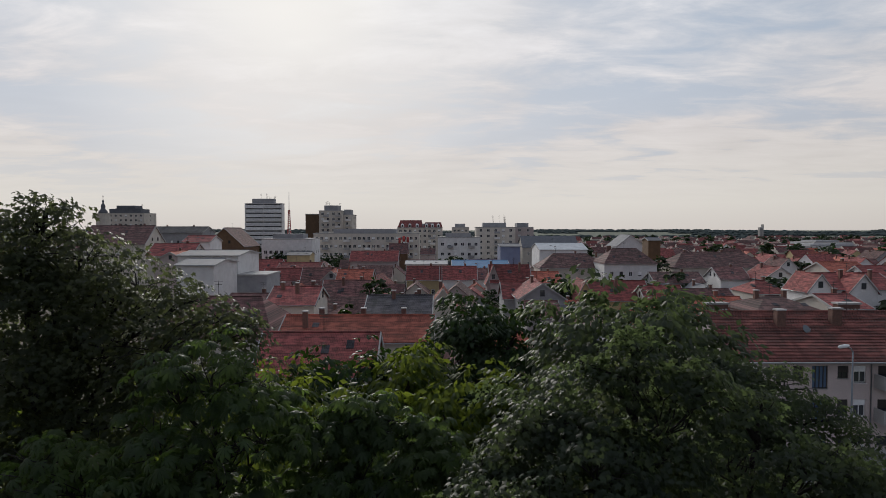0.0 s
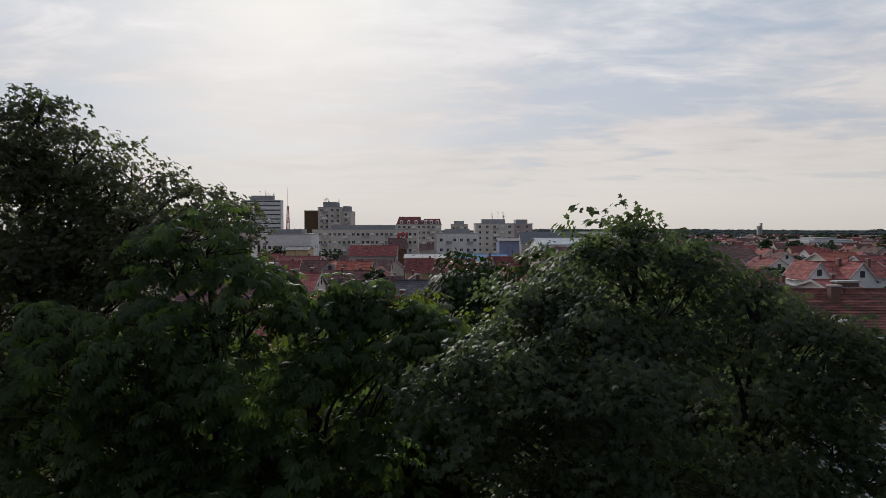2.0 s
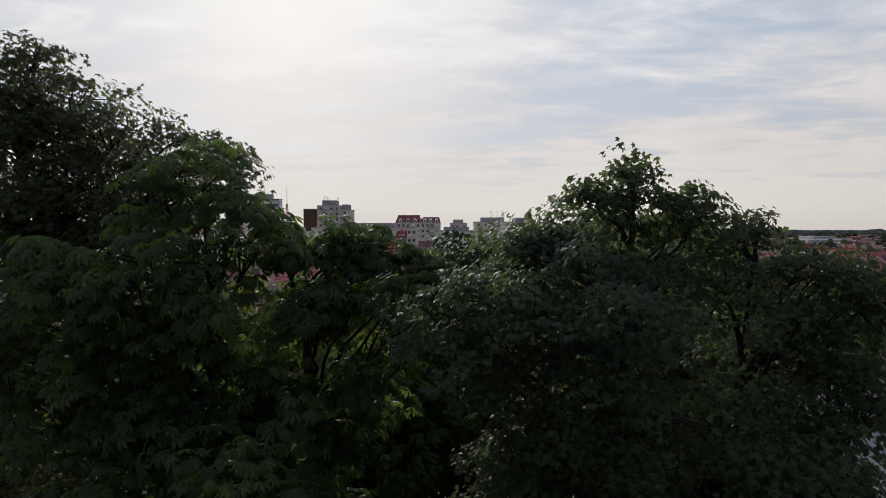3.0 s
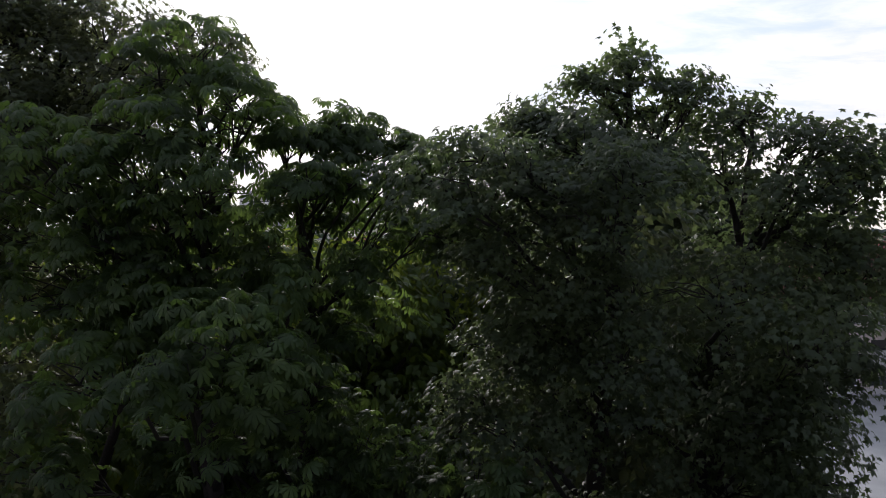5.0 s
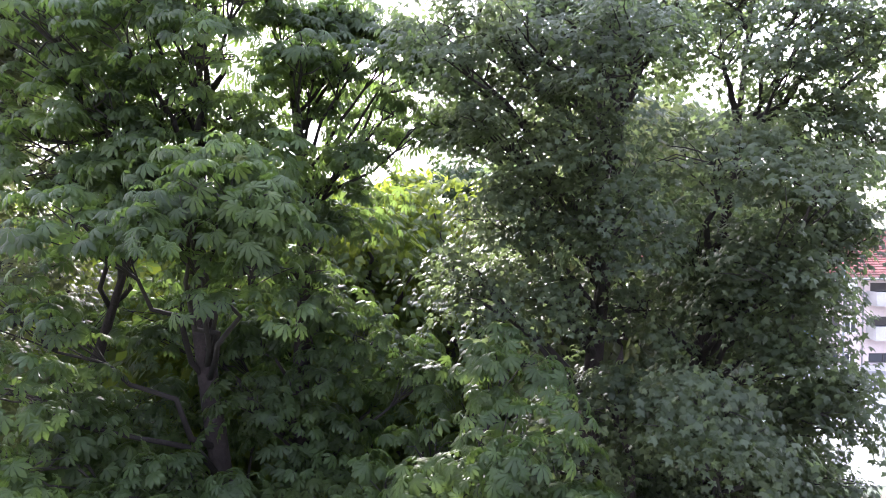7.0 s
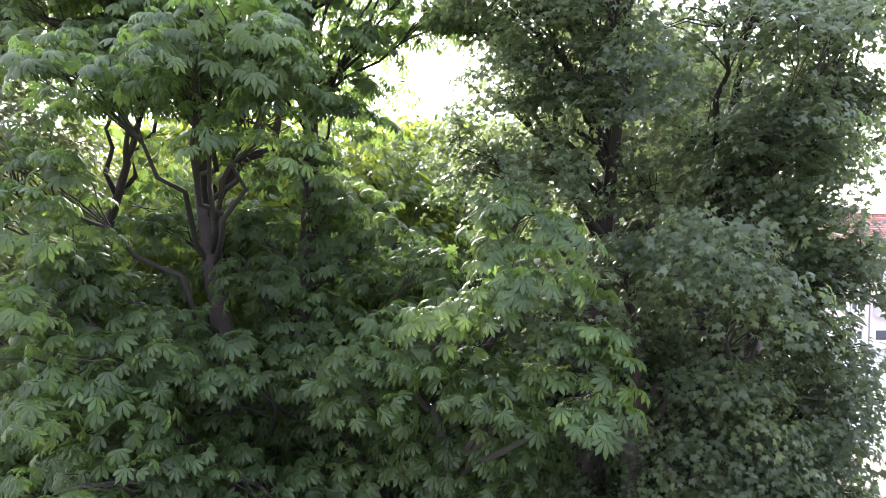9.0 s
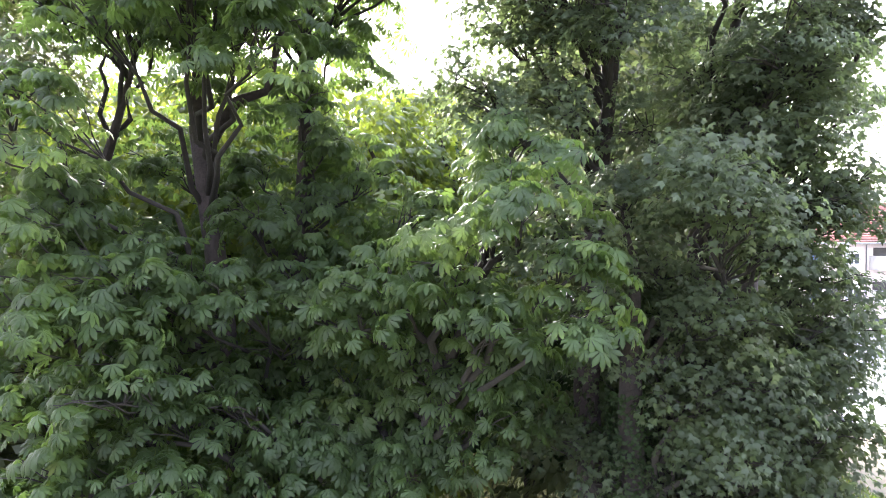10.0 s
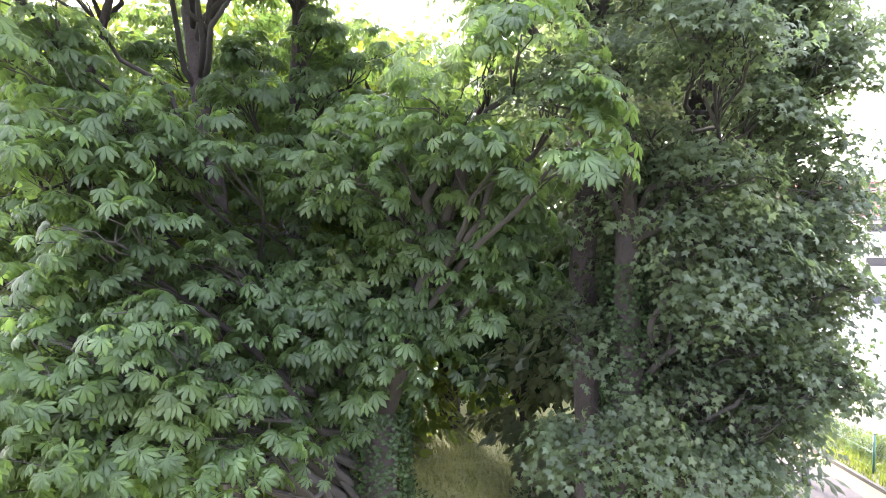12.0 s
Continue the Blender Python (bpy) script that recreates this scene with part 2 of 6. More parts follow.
M = {
    "chestnut": leaf_material("chestnut_leaves", (0.004, 0.009, 0.005), (0.034, 0.055, 0.024), (0.20, 0.31, 0.065), 0.36),
    "maple": leaf_material("maple_leaves", (0.005, 0.009, 0.007), (0.037, 0.051, 0.032), (0.20, 0.27, 0.10), 0.38, vary=0.36),
    # maple green cut darker: shade of a backlit crown put into the colour
    "shade_leaf": leaf_material("shaded_maple_leaves", (0.005, 0.009, 0.007), (0.026, 0.034, 0.020), (0.22, 0.26, 0.10), 0.42, vary=0.4),
    "lime": leaf_material("light_leaves", (0.016, 0.032, 0.010), (0.042, 0.070, 0.018), (0.27, 0.34, 0.04), 0.42),
    "dark_leaf": leaf_material("dark_leaves", (0.008, 0.017, 0.008), (0.021, 0.038, 0.015), (0.06, 0.12, 0.015), 0.25),
    "bark": material("bark", (0.040, 0.030, 0.029), (0.022, 0.017, 0.017), 0.95, 2.0, 22.0, 1.0, dirt=0.6),
    "twig": material("twig_bark", (0.022, 0.018, 0.016), (0.014, 0.012, 0.011), 0.9, 4.0, 30.0, 0.6),
    "tile_red": tile_material("red_tiles", (0.30, 0.085, 0.078), (0.21, 0.066, 0.064), mossy=0.35),
    "tile_orange": tile_material("orange_tiles", (0.42, 0.125, 0.085), (0.32, 0.095, 0.068), mossy=0.25),
    "tile_old": tile_material("old_tiles", (0.22, 0.105, 0.10), (0.14, 0.074, 0.074), mossy=0.55),
    "tile_brown": tile_material("brown_tiles", (0.19, 0.105, 0.098), (0.12, 0.072, 0.07), mossy=0.6),
    "tile_grey": tile_material("slate_tiles", (0.075, 0.07, 0.08), (0.05, 0.048, 0.056), mossy=0.3),
    "tile_near": tile_material("worn_red_tiles", (0.22, 0.08, 0.068), (0.15, 0.06, 0.053), course=0.285, width=0.24, mossy=0.45),
    # paler and bluer than near leaves: distance haze put into the colour
    "hazed_wood": material("hazed_far_foliage", (0.060, 0.078, 0.074), (0.045, 0.06, 0.06), 1.0, 0.02, 0.3, 0.0),
    "tin_grey": material("grey_sheet_roof", (0.15, 0.155, 0.17), (0.11, 0.115, 0.13), 0.8, 0.6, 8, 0.2, 0.0),
    "tin_blue": material("blue_sheet_roof", (0.10, 0.24, 0.42), (0.075, 0.18, 0.33), 0.8, 0.6, 8, 0.2, 0.0),
    "blue_wall": material("blue_grey_cladding", (0.20, 0.23, 0.33), (0.16, 0.18, 0.27), 0.6, 0.5, 9, 0.2),
    "white_roof": material("pale_sheet_roof", (0.50, 0.52, 0.54), (0.38, 0.40, 0.43), 0.8, 0.4, 8, 0.2),
    "white": material("white_render", (0.80, 0.79, 0.78), (0.66, 0.65, 0.64), 0.9, 0.5, 9, 0.3),
    "cream": material("cream_render", (0.60, 0.55, 0.49), (0.49, 0.45, 0.40), 0.9, 0.5, 9, 0.3),
    "pink": material("pink_beige_render", (0.56, 0.47, 0.45), (0.46, 0.39, 0.37), 0.9, 0.5, 9, 0.3),
    "yellow": material("ochre_render", (0.60, 0.48, 0.27), (0.48, 0.38, 0.22), 0.9, 0.5, 9, 0.3),
    "grey": material("grey_render", (0.38, 0.38, 0.39), (0.29, 0.29, 0.30), 0.9, 0.5, 9, 0.3),
    "kerb": material("old_kerbstone", (0.075, 0.068, 0.06), (0.05, 0.046, 0.042), 0.95, 0.8, 12, 0.4),
    "concrete": material("concrete", (0.46, 0.45, 0.44), (0.35, 0.34, 0.33), 0.9, 0.6, 11, 0.4),
    "brown_wall": material("brown_cladding", (0.15, 0.09, 0.05), (0.11, 0.066, 0.038), 0.8, 0.6, 9, 0.3),
    "brick": material("brick_chimney", (0.22, 0.12, 0.095), (0.14, 0.085, 0.07), 0.95, 3.0, 18, 0.8, dirt=0.5),
    "dark_trim": material("dark_trim", (0.05, 0.045, 0.042), None, 0.7, 1.0, 10, 0.2),
    "white_trim": material("white_trim", (0.82, 0.82, 0.82), None, 0.5, 1.0, 10, 0.1, dirt=0.1),
    "metal": material("galvanised_metal", (0.42, 0.43, 0.44), None, 0.45, 1.5, 12, 0.1, 0.7),
    "dark_metal": material("black_paint", (0.025, 0.026, 0.028), None, 0.45, 2.0, 14, 0.1, 0.2),
    "green_metal": material("green_paint", (0.025, 0.085, 0.06), None, 0.5, 2.0, 14, 0.1),
    "dish": material("dish_paint", (0.20, 0.23, 0.26), None, 0.45, 2.0, 14, 0.1),
    "red_paint": material("red_paint", (0.42, 0.06, 0.05), None, 0.6, 2.0, 14, 0.1),
    "pane": glass_material("window_glass", (0.05, 0.055, 0.065)),
    "blue_pane": glass_material("blue_glass", (0.12, 0.20, 0.34)),
    "grass": material("park_grass", (0.19, 0.19, 0.075), (0.12, 0.13, 0.05), 0.95, 0.35, 9.0, 0.8, dirt=0.5, vary=0.0),
    "field": material("far_plain", (0.10, 0.115, 0.075), (0.06, 0.075, 0.055), 1.0, 0.006, 0.04, 0.0, vary=0.0),
    "path": material("dirt_path", (0.055, 0.042, 0.039), (0.038, 0.030, 0.027), 0.95, 0.8, 12.0, 0.5, vary=0.0),
    "road": material("pale_road", (0.27, 0.27, 0.28), (0.21, 0.21, 0.22), 0.75, 0.4, 14.0, 0.3, vary=0.0),
    "litter": material("leaf_litter", (0.15, 0.11, 0.06), (0.09, 0.07, 0.04), 0.95, 2.5, 20.0, 0.8, vary=0.0, dirt=0.5),
    "beige": material("beige_boards", (0.22, 0.18, 0.13), (0.16, 0.13, 0.095), 0.85, 0.8, 10, 0.3),
    "lawn_blade": leaf_material("grass_blades", (0.09, 0.10, 0.03), (0.21, 0.21, 0.07), (0.13, 0.16, 0.025), 0.3),
    "weed": leaf_material("weed_blades", (0.045, 0.065, 0.015), (0.11, 0.13, 0.025), (0.17, 0.21, 0.025), 0.4),
    "soil": material("yard_soil", (0.14, 0.11, 0.08), (0.08, 0.07, 0.05), 0.95, 0.5, 10.0, 0.6, vary=0.0),
    "bell": material("frosted_lamp_glass", (0.55, 0.57, 0.60), None, 0.3, 2.0, 14, 0.05, dirt=0.1),
}


# ---- building blocks ----
def thing(name, m, label, category, group="", kind=""):
    ob = new(name)
    ob.matrix_world = m
    ob.empty_display_size = 0.1
    return tagged(ob, label, category, group, kind)


def part(name, bm, mat, parent, label="", kind=""):
    """Links a bmesh as one mesh object under a thing or a part."""
    me = bpy.data.meshes.new(name)
    bm.to_mesh(me)
    bm.free()
    me.materials.append(M[mat])
    ob = new(name, me)
    ob.parent = parent
    return tagged(ob, label, kind=kind)


def box(bm, x0, x1, y0, y1, z0, z1):
    v = [bm.verts.new(p) for p in ((x0, y0, z0), (x1, y0, z0), (x1, y1, z0), (x0, y1, z0), (x0, y0, z1), (x1, y0, z1), (x1, y1, z1), (x0, y1, z1))]
    for f in ((3, 2, 1, 0), (4, 5, 6, 7), (0, 1, 5, 4), (1, 2, 6, 5), (2, 3, 7, 6), (3, 0, 4, 7)):
        bm.faces.new([v[i] for i in f])
    return bm


def block(*spans):
    """A bmesh of one or more boxes, each (x0, x1, y0, y1, z0, z1)."""
    bm = bmesh.new()
    for s in spans:
        box(bm, *s)
    return bm


def slab(corners, depth):
    """A four-cornered board: the corners of its top, and its thickness straight down."""
    bm = bmesh.new()
    top = [bm.verts.new(c) for c in corners]
    low = [bm.verts.new((c[0], c[1], c[2] - depth)) for c in corners]
    bm.faces.new(top)
    bm.faces.new(low[::-1])
    n = len(top)
    for i in range(n):
        bm.faces.new((top[i], low[i], low[(i + 1) % n], top[(i + 1) % n]))
    bmesh.ops.recalc_face_normals(bm, faces=bm.faces)
    return bm


def tube(bm, points, radii, sides=8):
    """A limb through the points, with a radius at each."""
    rings = []
    for i, p in enumerate(points):
        a = Vector(points[max(0, i - 1)])
        b = Vector(points[min(len(points) - 1, i + 1)])
        d = (b - a).normalized()
        u = d.orthogonal().normalized() if abs(d.z) > 0.95 else d.cross(Vector((0, 0, 1))).normalized()
        w = d.cross(u)
        rings.append([bm.verts.new(Vector(p) + (u * math.cos(2 * math.pi * j / sides) + w * math.sin(2 * math.pi * j / sides)) * radii[i]) for j in range(sides)])
    for r, s in zip(rings, rings[1:]):
        for j in range(sides):
            bm.faces.new((r[j], r[(j + 1) % sides], s[(j + 1) % sides], s[j])).smooth = True
    bm.faces.new(rings[0][::-1])
    bm.faces.new(rings[-1])
    return bm


def lathe(bm, profile, sides=16, cx=0.0, cy=0.0):
    rings = [[bm.verts.new((cx + r * math.cos(2 * math.pi * j / sides), cy + r * math.sin(2 * math.pi * j / sides), z)) for j in range(sides)] for r, z in profile]
    for r, s in zip(rings, rings[1:]):
        for j in range(sides):
            bm.faces.new((r[j], r[(j + 1) % sides], s[(j + 1) % sides], s[j])).smooth = True
    bm.faces.new(rings[0][::-1])
    bm.faces.new(rings[-1])
    return bm


def wall_mesh(w, d, h, holes, gable=None, reveal=0.18):
    """Four walls round a w x d plan (centre at 0), with holes (side, a0, a1, z0, z1) cut through to a reveal. gable: the ridge's height, along x."""
    bm = bmesh.new()
    sides = {"front": (Vector((-w / 2, -d / 2, 0)), Vector((1, 0, 0)), Vector((0, 1, 0)), w), "back": (Vector((w / 2, d / 2, 0)), Vector((-1, 0, 0)), Vector((0, -1, 0)), w),
             "right": (Vector((w / 2, -d / 2, 0)), Vector((0, 1, 0)), Vector((-1, 0, 0)), d), "left": (Vector((-w / 2, d / 2, 0)), Vector((0, -1, 0)), Vector((1, 0, 0)), d)}
    up = Vector((0, 0, 1))
    for side, (o, ux, inn, length) in sides.items():
        hs = [q[1:] for q in holes if q[0] == side]
        xs = sorted({0.0, length, *[a for q in hs for a in q[:2]]})
        zs = sorted({0.0, h, *[min(a, h) for q in hs for a in q[2:]]})
        for xa, xb in zip(xs, xs[1:]):
            for za, zb in zip(zs, zs[1:]):
                mx, mz = (xa + xb) / 2, (za + zb) / 2
                if any(q[0] < mx < q[1] and q[2] < mz < q[3] for q in hs):
                    continue
                bm.faces.new([bm.verts.new(o + ux * a + up * b) for a, b in ((xa, za), (xb, za), (xb, zb), (xa, zb))])
        for a0, a1, z0, z1 in hs:
            c = [(a0, z0), (a1, z0), (a1, z1), (a0, z1)]
            for (p, q), (r, s) in zip(c, c[1:] + c[:1]):
                bm.faces.new([bm.verts.new(o + ux * e + up * g + inn * dd) for e, g, dd in ((p, q, 0), (p, q, reveal), (r, s, reveal), (r, s, 0))])
            bm.faces.new([bm.verts.new(o + ux * e + up * g + inn * (reveal + 0.05)) for e, g in c])
        if gable and side in ("left", "right"):
            bm.faces.new([bm.verts.new(o + ux * a + up * b) for a, b in ((0, h), (length, h), (length / 2, gable))])
    return bm


SIDE_POSE = {"front": lambda w, d: pose(-w / 2, -d / 2, 0), "back": lambda w, d: pose(w / 2, d / 2, 0, 0, 0, 180),
             "right": lambda w, d: pose(w / 2, -d / 2, 0, 0, 0, 90), "left": lambda w, d: pose(-w / 2, d / 2, 0, 0, 0, -90)}


def sash(xs, zs, holes, y0, y1):
    """One joined frame: a grid of bars with openings left free, from y0 to y1."""
    bm = bmesh.new()
    made = {}

    def at(i, j, y):
        if (i, j, y) not in made:
            made[i, j, y] = bm.verts.new((xs[i], y, zs[j]))
        return made[i, j, y]

    solid = {(i, j) for i in range(len(xs) - 1) for j in range(len(zs) - 1)} - set(holes)
    for i, j in solid:
        bm.faces.new((at(i, j, y0), at(i + 1, j, y0), at(i + 1, j + 1, y0), at(i, j + 1, y0)))
        bm.faces.new((at(i, j, y1), at(i, j + 1, y1), at(i + 1, j + 1, y1), at(i + 1, j, y1)))
        for di, dj, p, q in ((-1, 0, (i, j + 1), (i, j)), (1, 0, (i + 1, j), (i + 1, j + 1)), (0, -1, (i, j), (i + 1, j)), (0, 1, (i + 1, j + 1), (i, j + 1))):
            if (i + di, j + dj) not in solid:
                bm.faces.new((at(*p, y0), at(*p, y1), at(*q, y1), at(*q, y0)))
    return bm


def window(parent, w, d, hole, frame_mat="white_trim", pane_mat="pane", sill=True, mullions=1, blind=0.0, far=False):
    """A window set in a hole: joined frame, pane, sill and a roller blind part-way down. A far one has no sill."""
    side, a0, a1, z0, z1 = hole
    t = 0.07
    xs = [a0, a0 + t]
    for i in range(mullions):
        c = a0 + (a1 - a0) * (i + 1) / (mullions + 1)
        xs += [c - 0.035, c + 0.035]
    xs += [a1 - t, a1]
    holes = [(i, 1) for i in range(1, len(xs) - 1, 2)]
    win = part("window", sash(xs, [z0, z0 + t, z1 - t, z1], holes, 0.09, 0.15), frame_mat, parent)
    win.matrix_local = SIDE_POSE[side](w, d)
    part("pane", block((a0 + 0.02, a1 - 0.02, 0.125, 0.135, z0 + 0.02, z1 - 0.02)), pane_mat, win)
    if sill and not far:
        part("sill", block((a0 - 0.06, a1 + 0.06, -0.07, 0.09, z0 - 0.05, z0)), "white_trim" if frame_mat == "white_trim" else "concrete", win)
    if blind and not (far and blind < 0.6):
        part("blind", block((a0 + 0.02, a1 - 0.02, 0.05, 0.08, z1 - blind * (z1 - z0), z1 - 0.01)), "dark_trim" if frame_mat == "dark_trim" and not far else "white_trim", win)
    return win


def chimney(parent, x, y, base, top, wx=0.5, wy=0.5, mat="brick"):
    c = part("chimney", block((x - wx / 2, x + wx / 2, y - wy / 2, y + wy / 2, base, top - 0.12)), mat, parent)
    part("chimney_cap", block((x - wx / 2 - 0.06, x + wx / 2 + 0.06, y - wy / 2 - 0.06, y + wy / 2 + 0.06, top - 0.12, top)), "concrete", c)
    return c


def gable_roof(parent, w, d, eave, ridge, mat, over=0.4, thick=0.14, far=False, hip=0.0):
    """Two roof slopes that meet in a ridge along x, with a ridge cap and gutters."""
    k = (ridge - eave) / (d / 2)
    for s, name in ((-1, "roof"), (1, "roof")):
        e = s * (d / 2 + over)
        lo = eave - over * k
        x = w / 2 + over * 0.6
        cs = [(-x, e, lo + thick), (x, e, lo + thick), (x - hip, 0, ridge + thick), (hip - x, 0, ridge + thick)]
        part(name, slab(cs if s < 0 else cs[::-1], thick), mat, parent)
        if far:
            continue
        g = bmesh.new()
        tube(g, [(-x, e - s * -0.05, lo + 0.03), (x, e - s * -0.05, lo + 0.03)], [0.06, 0.06], 6)
        part("gutter", g, "metal", parent)
    if hip:
        for s in (-1, 1):
            e, lo, x = d / 2 + over, eave - over * k + thick, w / 2 + over * 0.6
            cs = [(s * x, -e, lo), (s * x, e, lo), (s * (x - hip), 0, ridge + thick)]
            part("roof", slab(cs if s > 0 else cs[::-1], thick), mat, parent)
    if not hip and not far:
        # boards along the verges of both gables
        for sx in (-1, 1):
            for sy in (-1, 1):
                e, lo, x = sy * (d / 2 + over), eave - over * k + thick, sx * (w / 2 + over * 0.6)
                xa, xb = sorted((x, x + sx * 0.12))
                cs = [(xa, e, lo + 0.03), (xb, e, lo + 0.03), (xb, 0, ridge + thick + 0.03), (xa, 0, ridge + thick + 0.03)]
                part("bargeboard", slab(cs if sy < 0 else cs[::-1], 0.3), "concrete", parent)
    if not far:
        part("ridge_cap", tube(bmesh.new(), [(hip - w / 2 - 0.25, 0, ridge + thick), (w / 2 + 0.25 - hip, 0, ridge + thick)], [0.12, 0.12], 6), mat, parent)


def row(side, length, n, z0, z1, width, margin=0.8):
    """n holes spread evenly along a side."""
    step = (length - 2 * margin) / n
    return [(side, margin + step * (i + 0.5) - width / 2, margin + step * (i + 0.5) + width / 2, z0, z1) for i in range(n)]


PLOTS = []


def house(x, y, w, d, eave, ridge, rz=0, roof="tile_red", wall="cream", label="", rows=1, n=3, chimneys=((0.2, 0.1),), ends=1, z=0.0, group="", hip=0.0):
    """A pitched-roof house: its ridge runs along its own x."""
    ob = thing("house", pose(x, y, z, 0, 0, rz), label, "house", group)
    PLOTS.append((x, y, max(w, d) / 2 + 0.5))
    holes = []
    for r in range(rows):
        base = 0.9 + r * (eave / rows)
        top = min(base + 1.3, eave - 0.35)
        if top - base > 0.4:
            holes += row("front", w, n, base, top, 0.95) + row("back", w, n, base, top, 0.95)
            if ends:
                holes += row("left", d, ends, base, top, 0.9) + row("right", d, ends, base, top, 0.9)
    part("wall", wall_mesh(w, d, eave, holes, None if hip else ridge - 0.02), wall, ob)
    for i, q in enumerate(holes):
        if q[0] != "back":
            window(ob, w, d, q, ("white_trim", "dark_trim")[i % 3 == 1], blind=(0, 0.4, 0.0, 0.7)[i % 4], far=y > 75)
    gable_roof(ob, w, d, eave, ridge, roof, far=y > 260 or bool(group), hip=hip)
    if not group and y < 260 and rows:
        # a roof window on the slope and an aerial by the chimney
        k, q = (ridge - eave) / (d / 2), random.Random(int(x * 7 + y))
        for _ in range(q.randrange(1, 3)):
            a, b = q.uniform(-0.35, 0.35) * w, -q.uniform(0.15, 0.33) * d
            zz = ridge + b * k + 0.14
            cs = [(a - 0.35, b - 0.4, zz - 0.4 * k + 0.06), (a + 0.35, b - 0.4, zz - 0.4 * k + 0.06), (a + 0.35, b + 0.4, zz + 0.4 * k + 0.06), (a - 0.35, b + 0.4, zz + 0.4 * k + 0.06)]
            part("roof_window", slab(cs, 0.1), "tile_grey", ob)
        a = q.uniform(-0.3, 0.3) * w
        m = part("aerial", tube(bmesh.new(), [(a, 0.1, ridge), (a, 0.1, ridge + 1.9)], [0.035, 0.03], 5), "dark_metal", ob)
        part("crossbar", block((a - 0.5, a + 0.5, 0.08, 0.12, ridge + 1.75, ridge + 1.8), (a - 0.35, a + 0.35, 0.08, 0.12, ridge + 1.45, ridge + 1.5)), "dark_trim", m)
    if not hip and y < 230 and ridge - eave > 1.8 and rows:
        az = eave + 0.15 * (ridge - eave)
        for s in (-1, 1):
            a = sorted((s * w / 2, s * (w / 2 + 0.05)))
            for c in ((0.0,) if d < 9 else (-0.13 * d, 0.13 * d)):
                part("attic_window", block((*a, c - 0.4, c + 0.4, az, az + min(1.1, 0.5 * (ridge - eave)))), "pane", ob)
    for fx, fy in chimneys:
        top = ridge + 0.9
        chimney(ob, fx * w, fy * d, ridge - abs(fy) * 2 * (ridge - eave) - 0.3, top)
    return ob


# ---- trees ----
def chestnut_leaf(count=7):
    """One compound leaf: seven or five drooping leaflets from one stalk."""
    v, f = [(0, 0, 0)], []
    for ang, ln in ((0, 1.0), (36, 0.95), (-36, 0.95), (74, 0.78), (-74, 0.78), (118, 0.5), (-118, 0.5))[:count]:
        a = radians(ang)
        c, s = math.cos(a), math.sin(a)
        n = len(v)
        for u, w, z in ((0.36, -0.10, -0.05), (0.70, -0.185, -0.26), (0.66, 0.0, -0.14), (0.36, 0.10, -0.05), (0.70, 0.185, -0.26), (1.0, 0.0, -0.50)):
            px, py = w * ln, u * ln
            v.append((px * c + py * s, py * c - px * s, z * ln))
        f += [(0, n + 2, n), (n, n + 2, n + 1), (n + 1, n + 2, n + 5), (0, n + 3, n + 2), (n + 3, n + 4, n + 2), (n + 4, n + 5, n + 2)]
    return np.array(v), np.array(f)


def maple_leaf():
    """One five-lobed blade, folded a little along its ribs."""
    v, f = [(0, 0.32, 0.03)], []
    for ang, r, z in ((180, 0.16, 0.0), (130, 0.68, -0.14), (98, 0.46, 0.0), (60, 0.98, -0.20), (30, 0.55, 0.0), (0, 1.15, -0.28),
                      (-30, 0.55, 0.0), (-60, 0.98, -0.20), (-98, 0.46, 0.0), (-130, 0.68, -0.14)):
        a = radians(ang)
        v.append((r * math.sin(a) * 0.8, 0.32 + r * math.cos(a) * 0.72, z))
    for i in range(1, 11):
        f.append((0, 1 + i % 10, i))
    return np.array(v), np.array(f)


def oval_leaf():
    v = np.array([(0, 0, 0), (-0.32, 0.5, -0.08), (0, 0.5, 0.03), (0.32, 0.5, -0.08), (0, 1.05, -0.16)])
    return v, np.array([(0, 2, 1), (0, 3, 2), (1, 2, 4), (2, 3, 4)])


def blade():
    return np.array([(-0.08, 0, 0), (0.08, 0, 0), (0.02, 0.6, 0.05), (0.0, 1.0, 0.2)]), np.array([(0, 1, 2), (0, 2, 3)])


LEAVES = {"blade": blade(), "chestnut": chestnut_leaf(), "chestnut5": chestnut_leaf(5), "maple": maple_leaf(), "oval": oval_leaf()}


def unit(a):
    return a / np.maximum(np.linalg.norm(a, axis=1, keepdims=True), 1e-6)


def leaf_mesh(name, kind, where, along, normal, size):
    """One mesh of many leaves: each at a place, pointing along, with its upper side to normal."""
    tv, tf = LEAVES[kind]
    y = unit(along)
    z = unit(normal - (normal * y).sum(1, keepdims=True) * y)
    x = np.cross(y, z)
    n, nv, nf = len(where), len(tv), len(tf)
    co = where[:, None] + (x[:, None] * tv[None, :, :1] + y[:, None] * tv[None, :, 1:2] + z[:, None] * tv[None, :, 2:]) * size[:, None, None]
    idx = (tf[None] + (np.arange(n) * nv)[:, None, None]).astype(np.int32).ravel()
    me = bpy.data.meshes.new(name)
    me.vertices.add(n * nv)
    me.vertices.foreach_set("co", co.astype(np.float32).ravel())
    me.loops.add(len(idx))
    me.loops.foreach_set("vertex_index", idx)
    me.polygons.add(n * nf)
    me.polygons.foreach_set("loop_start", np.arange(n * nf, dtype=np.int32) * 3)
    me.update(calc_edges=True)
    return me


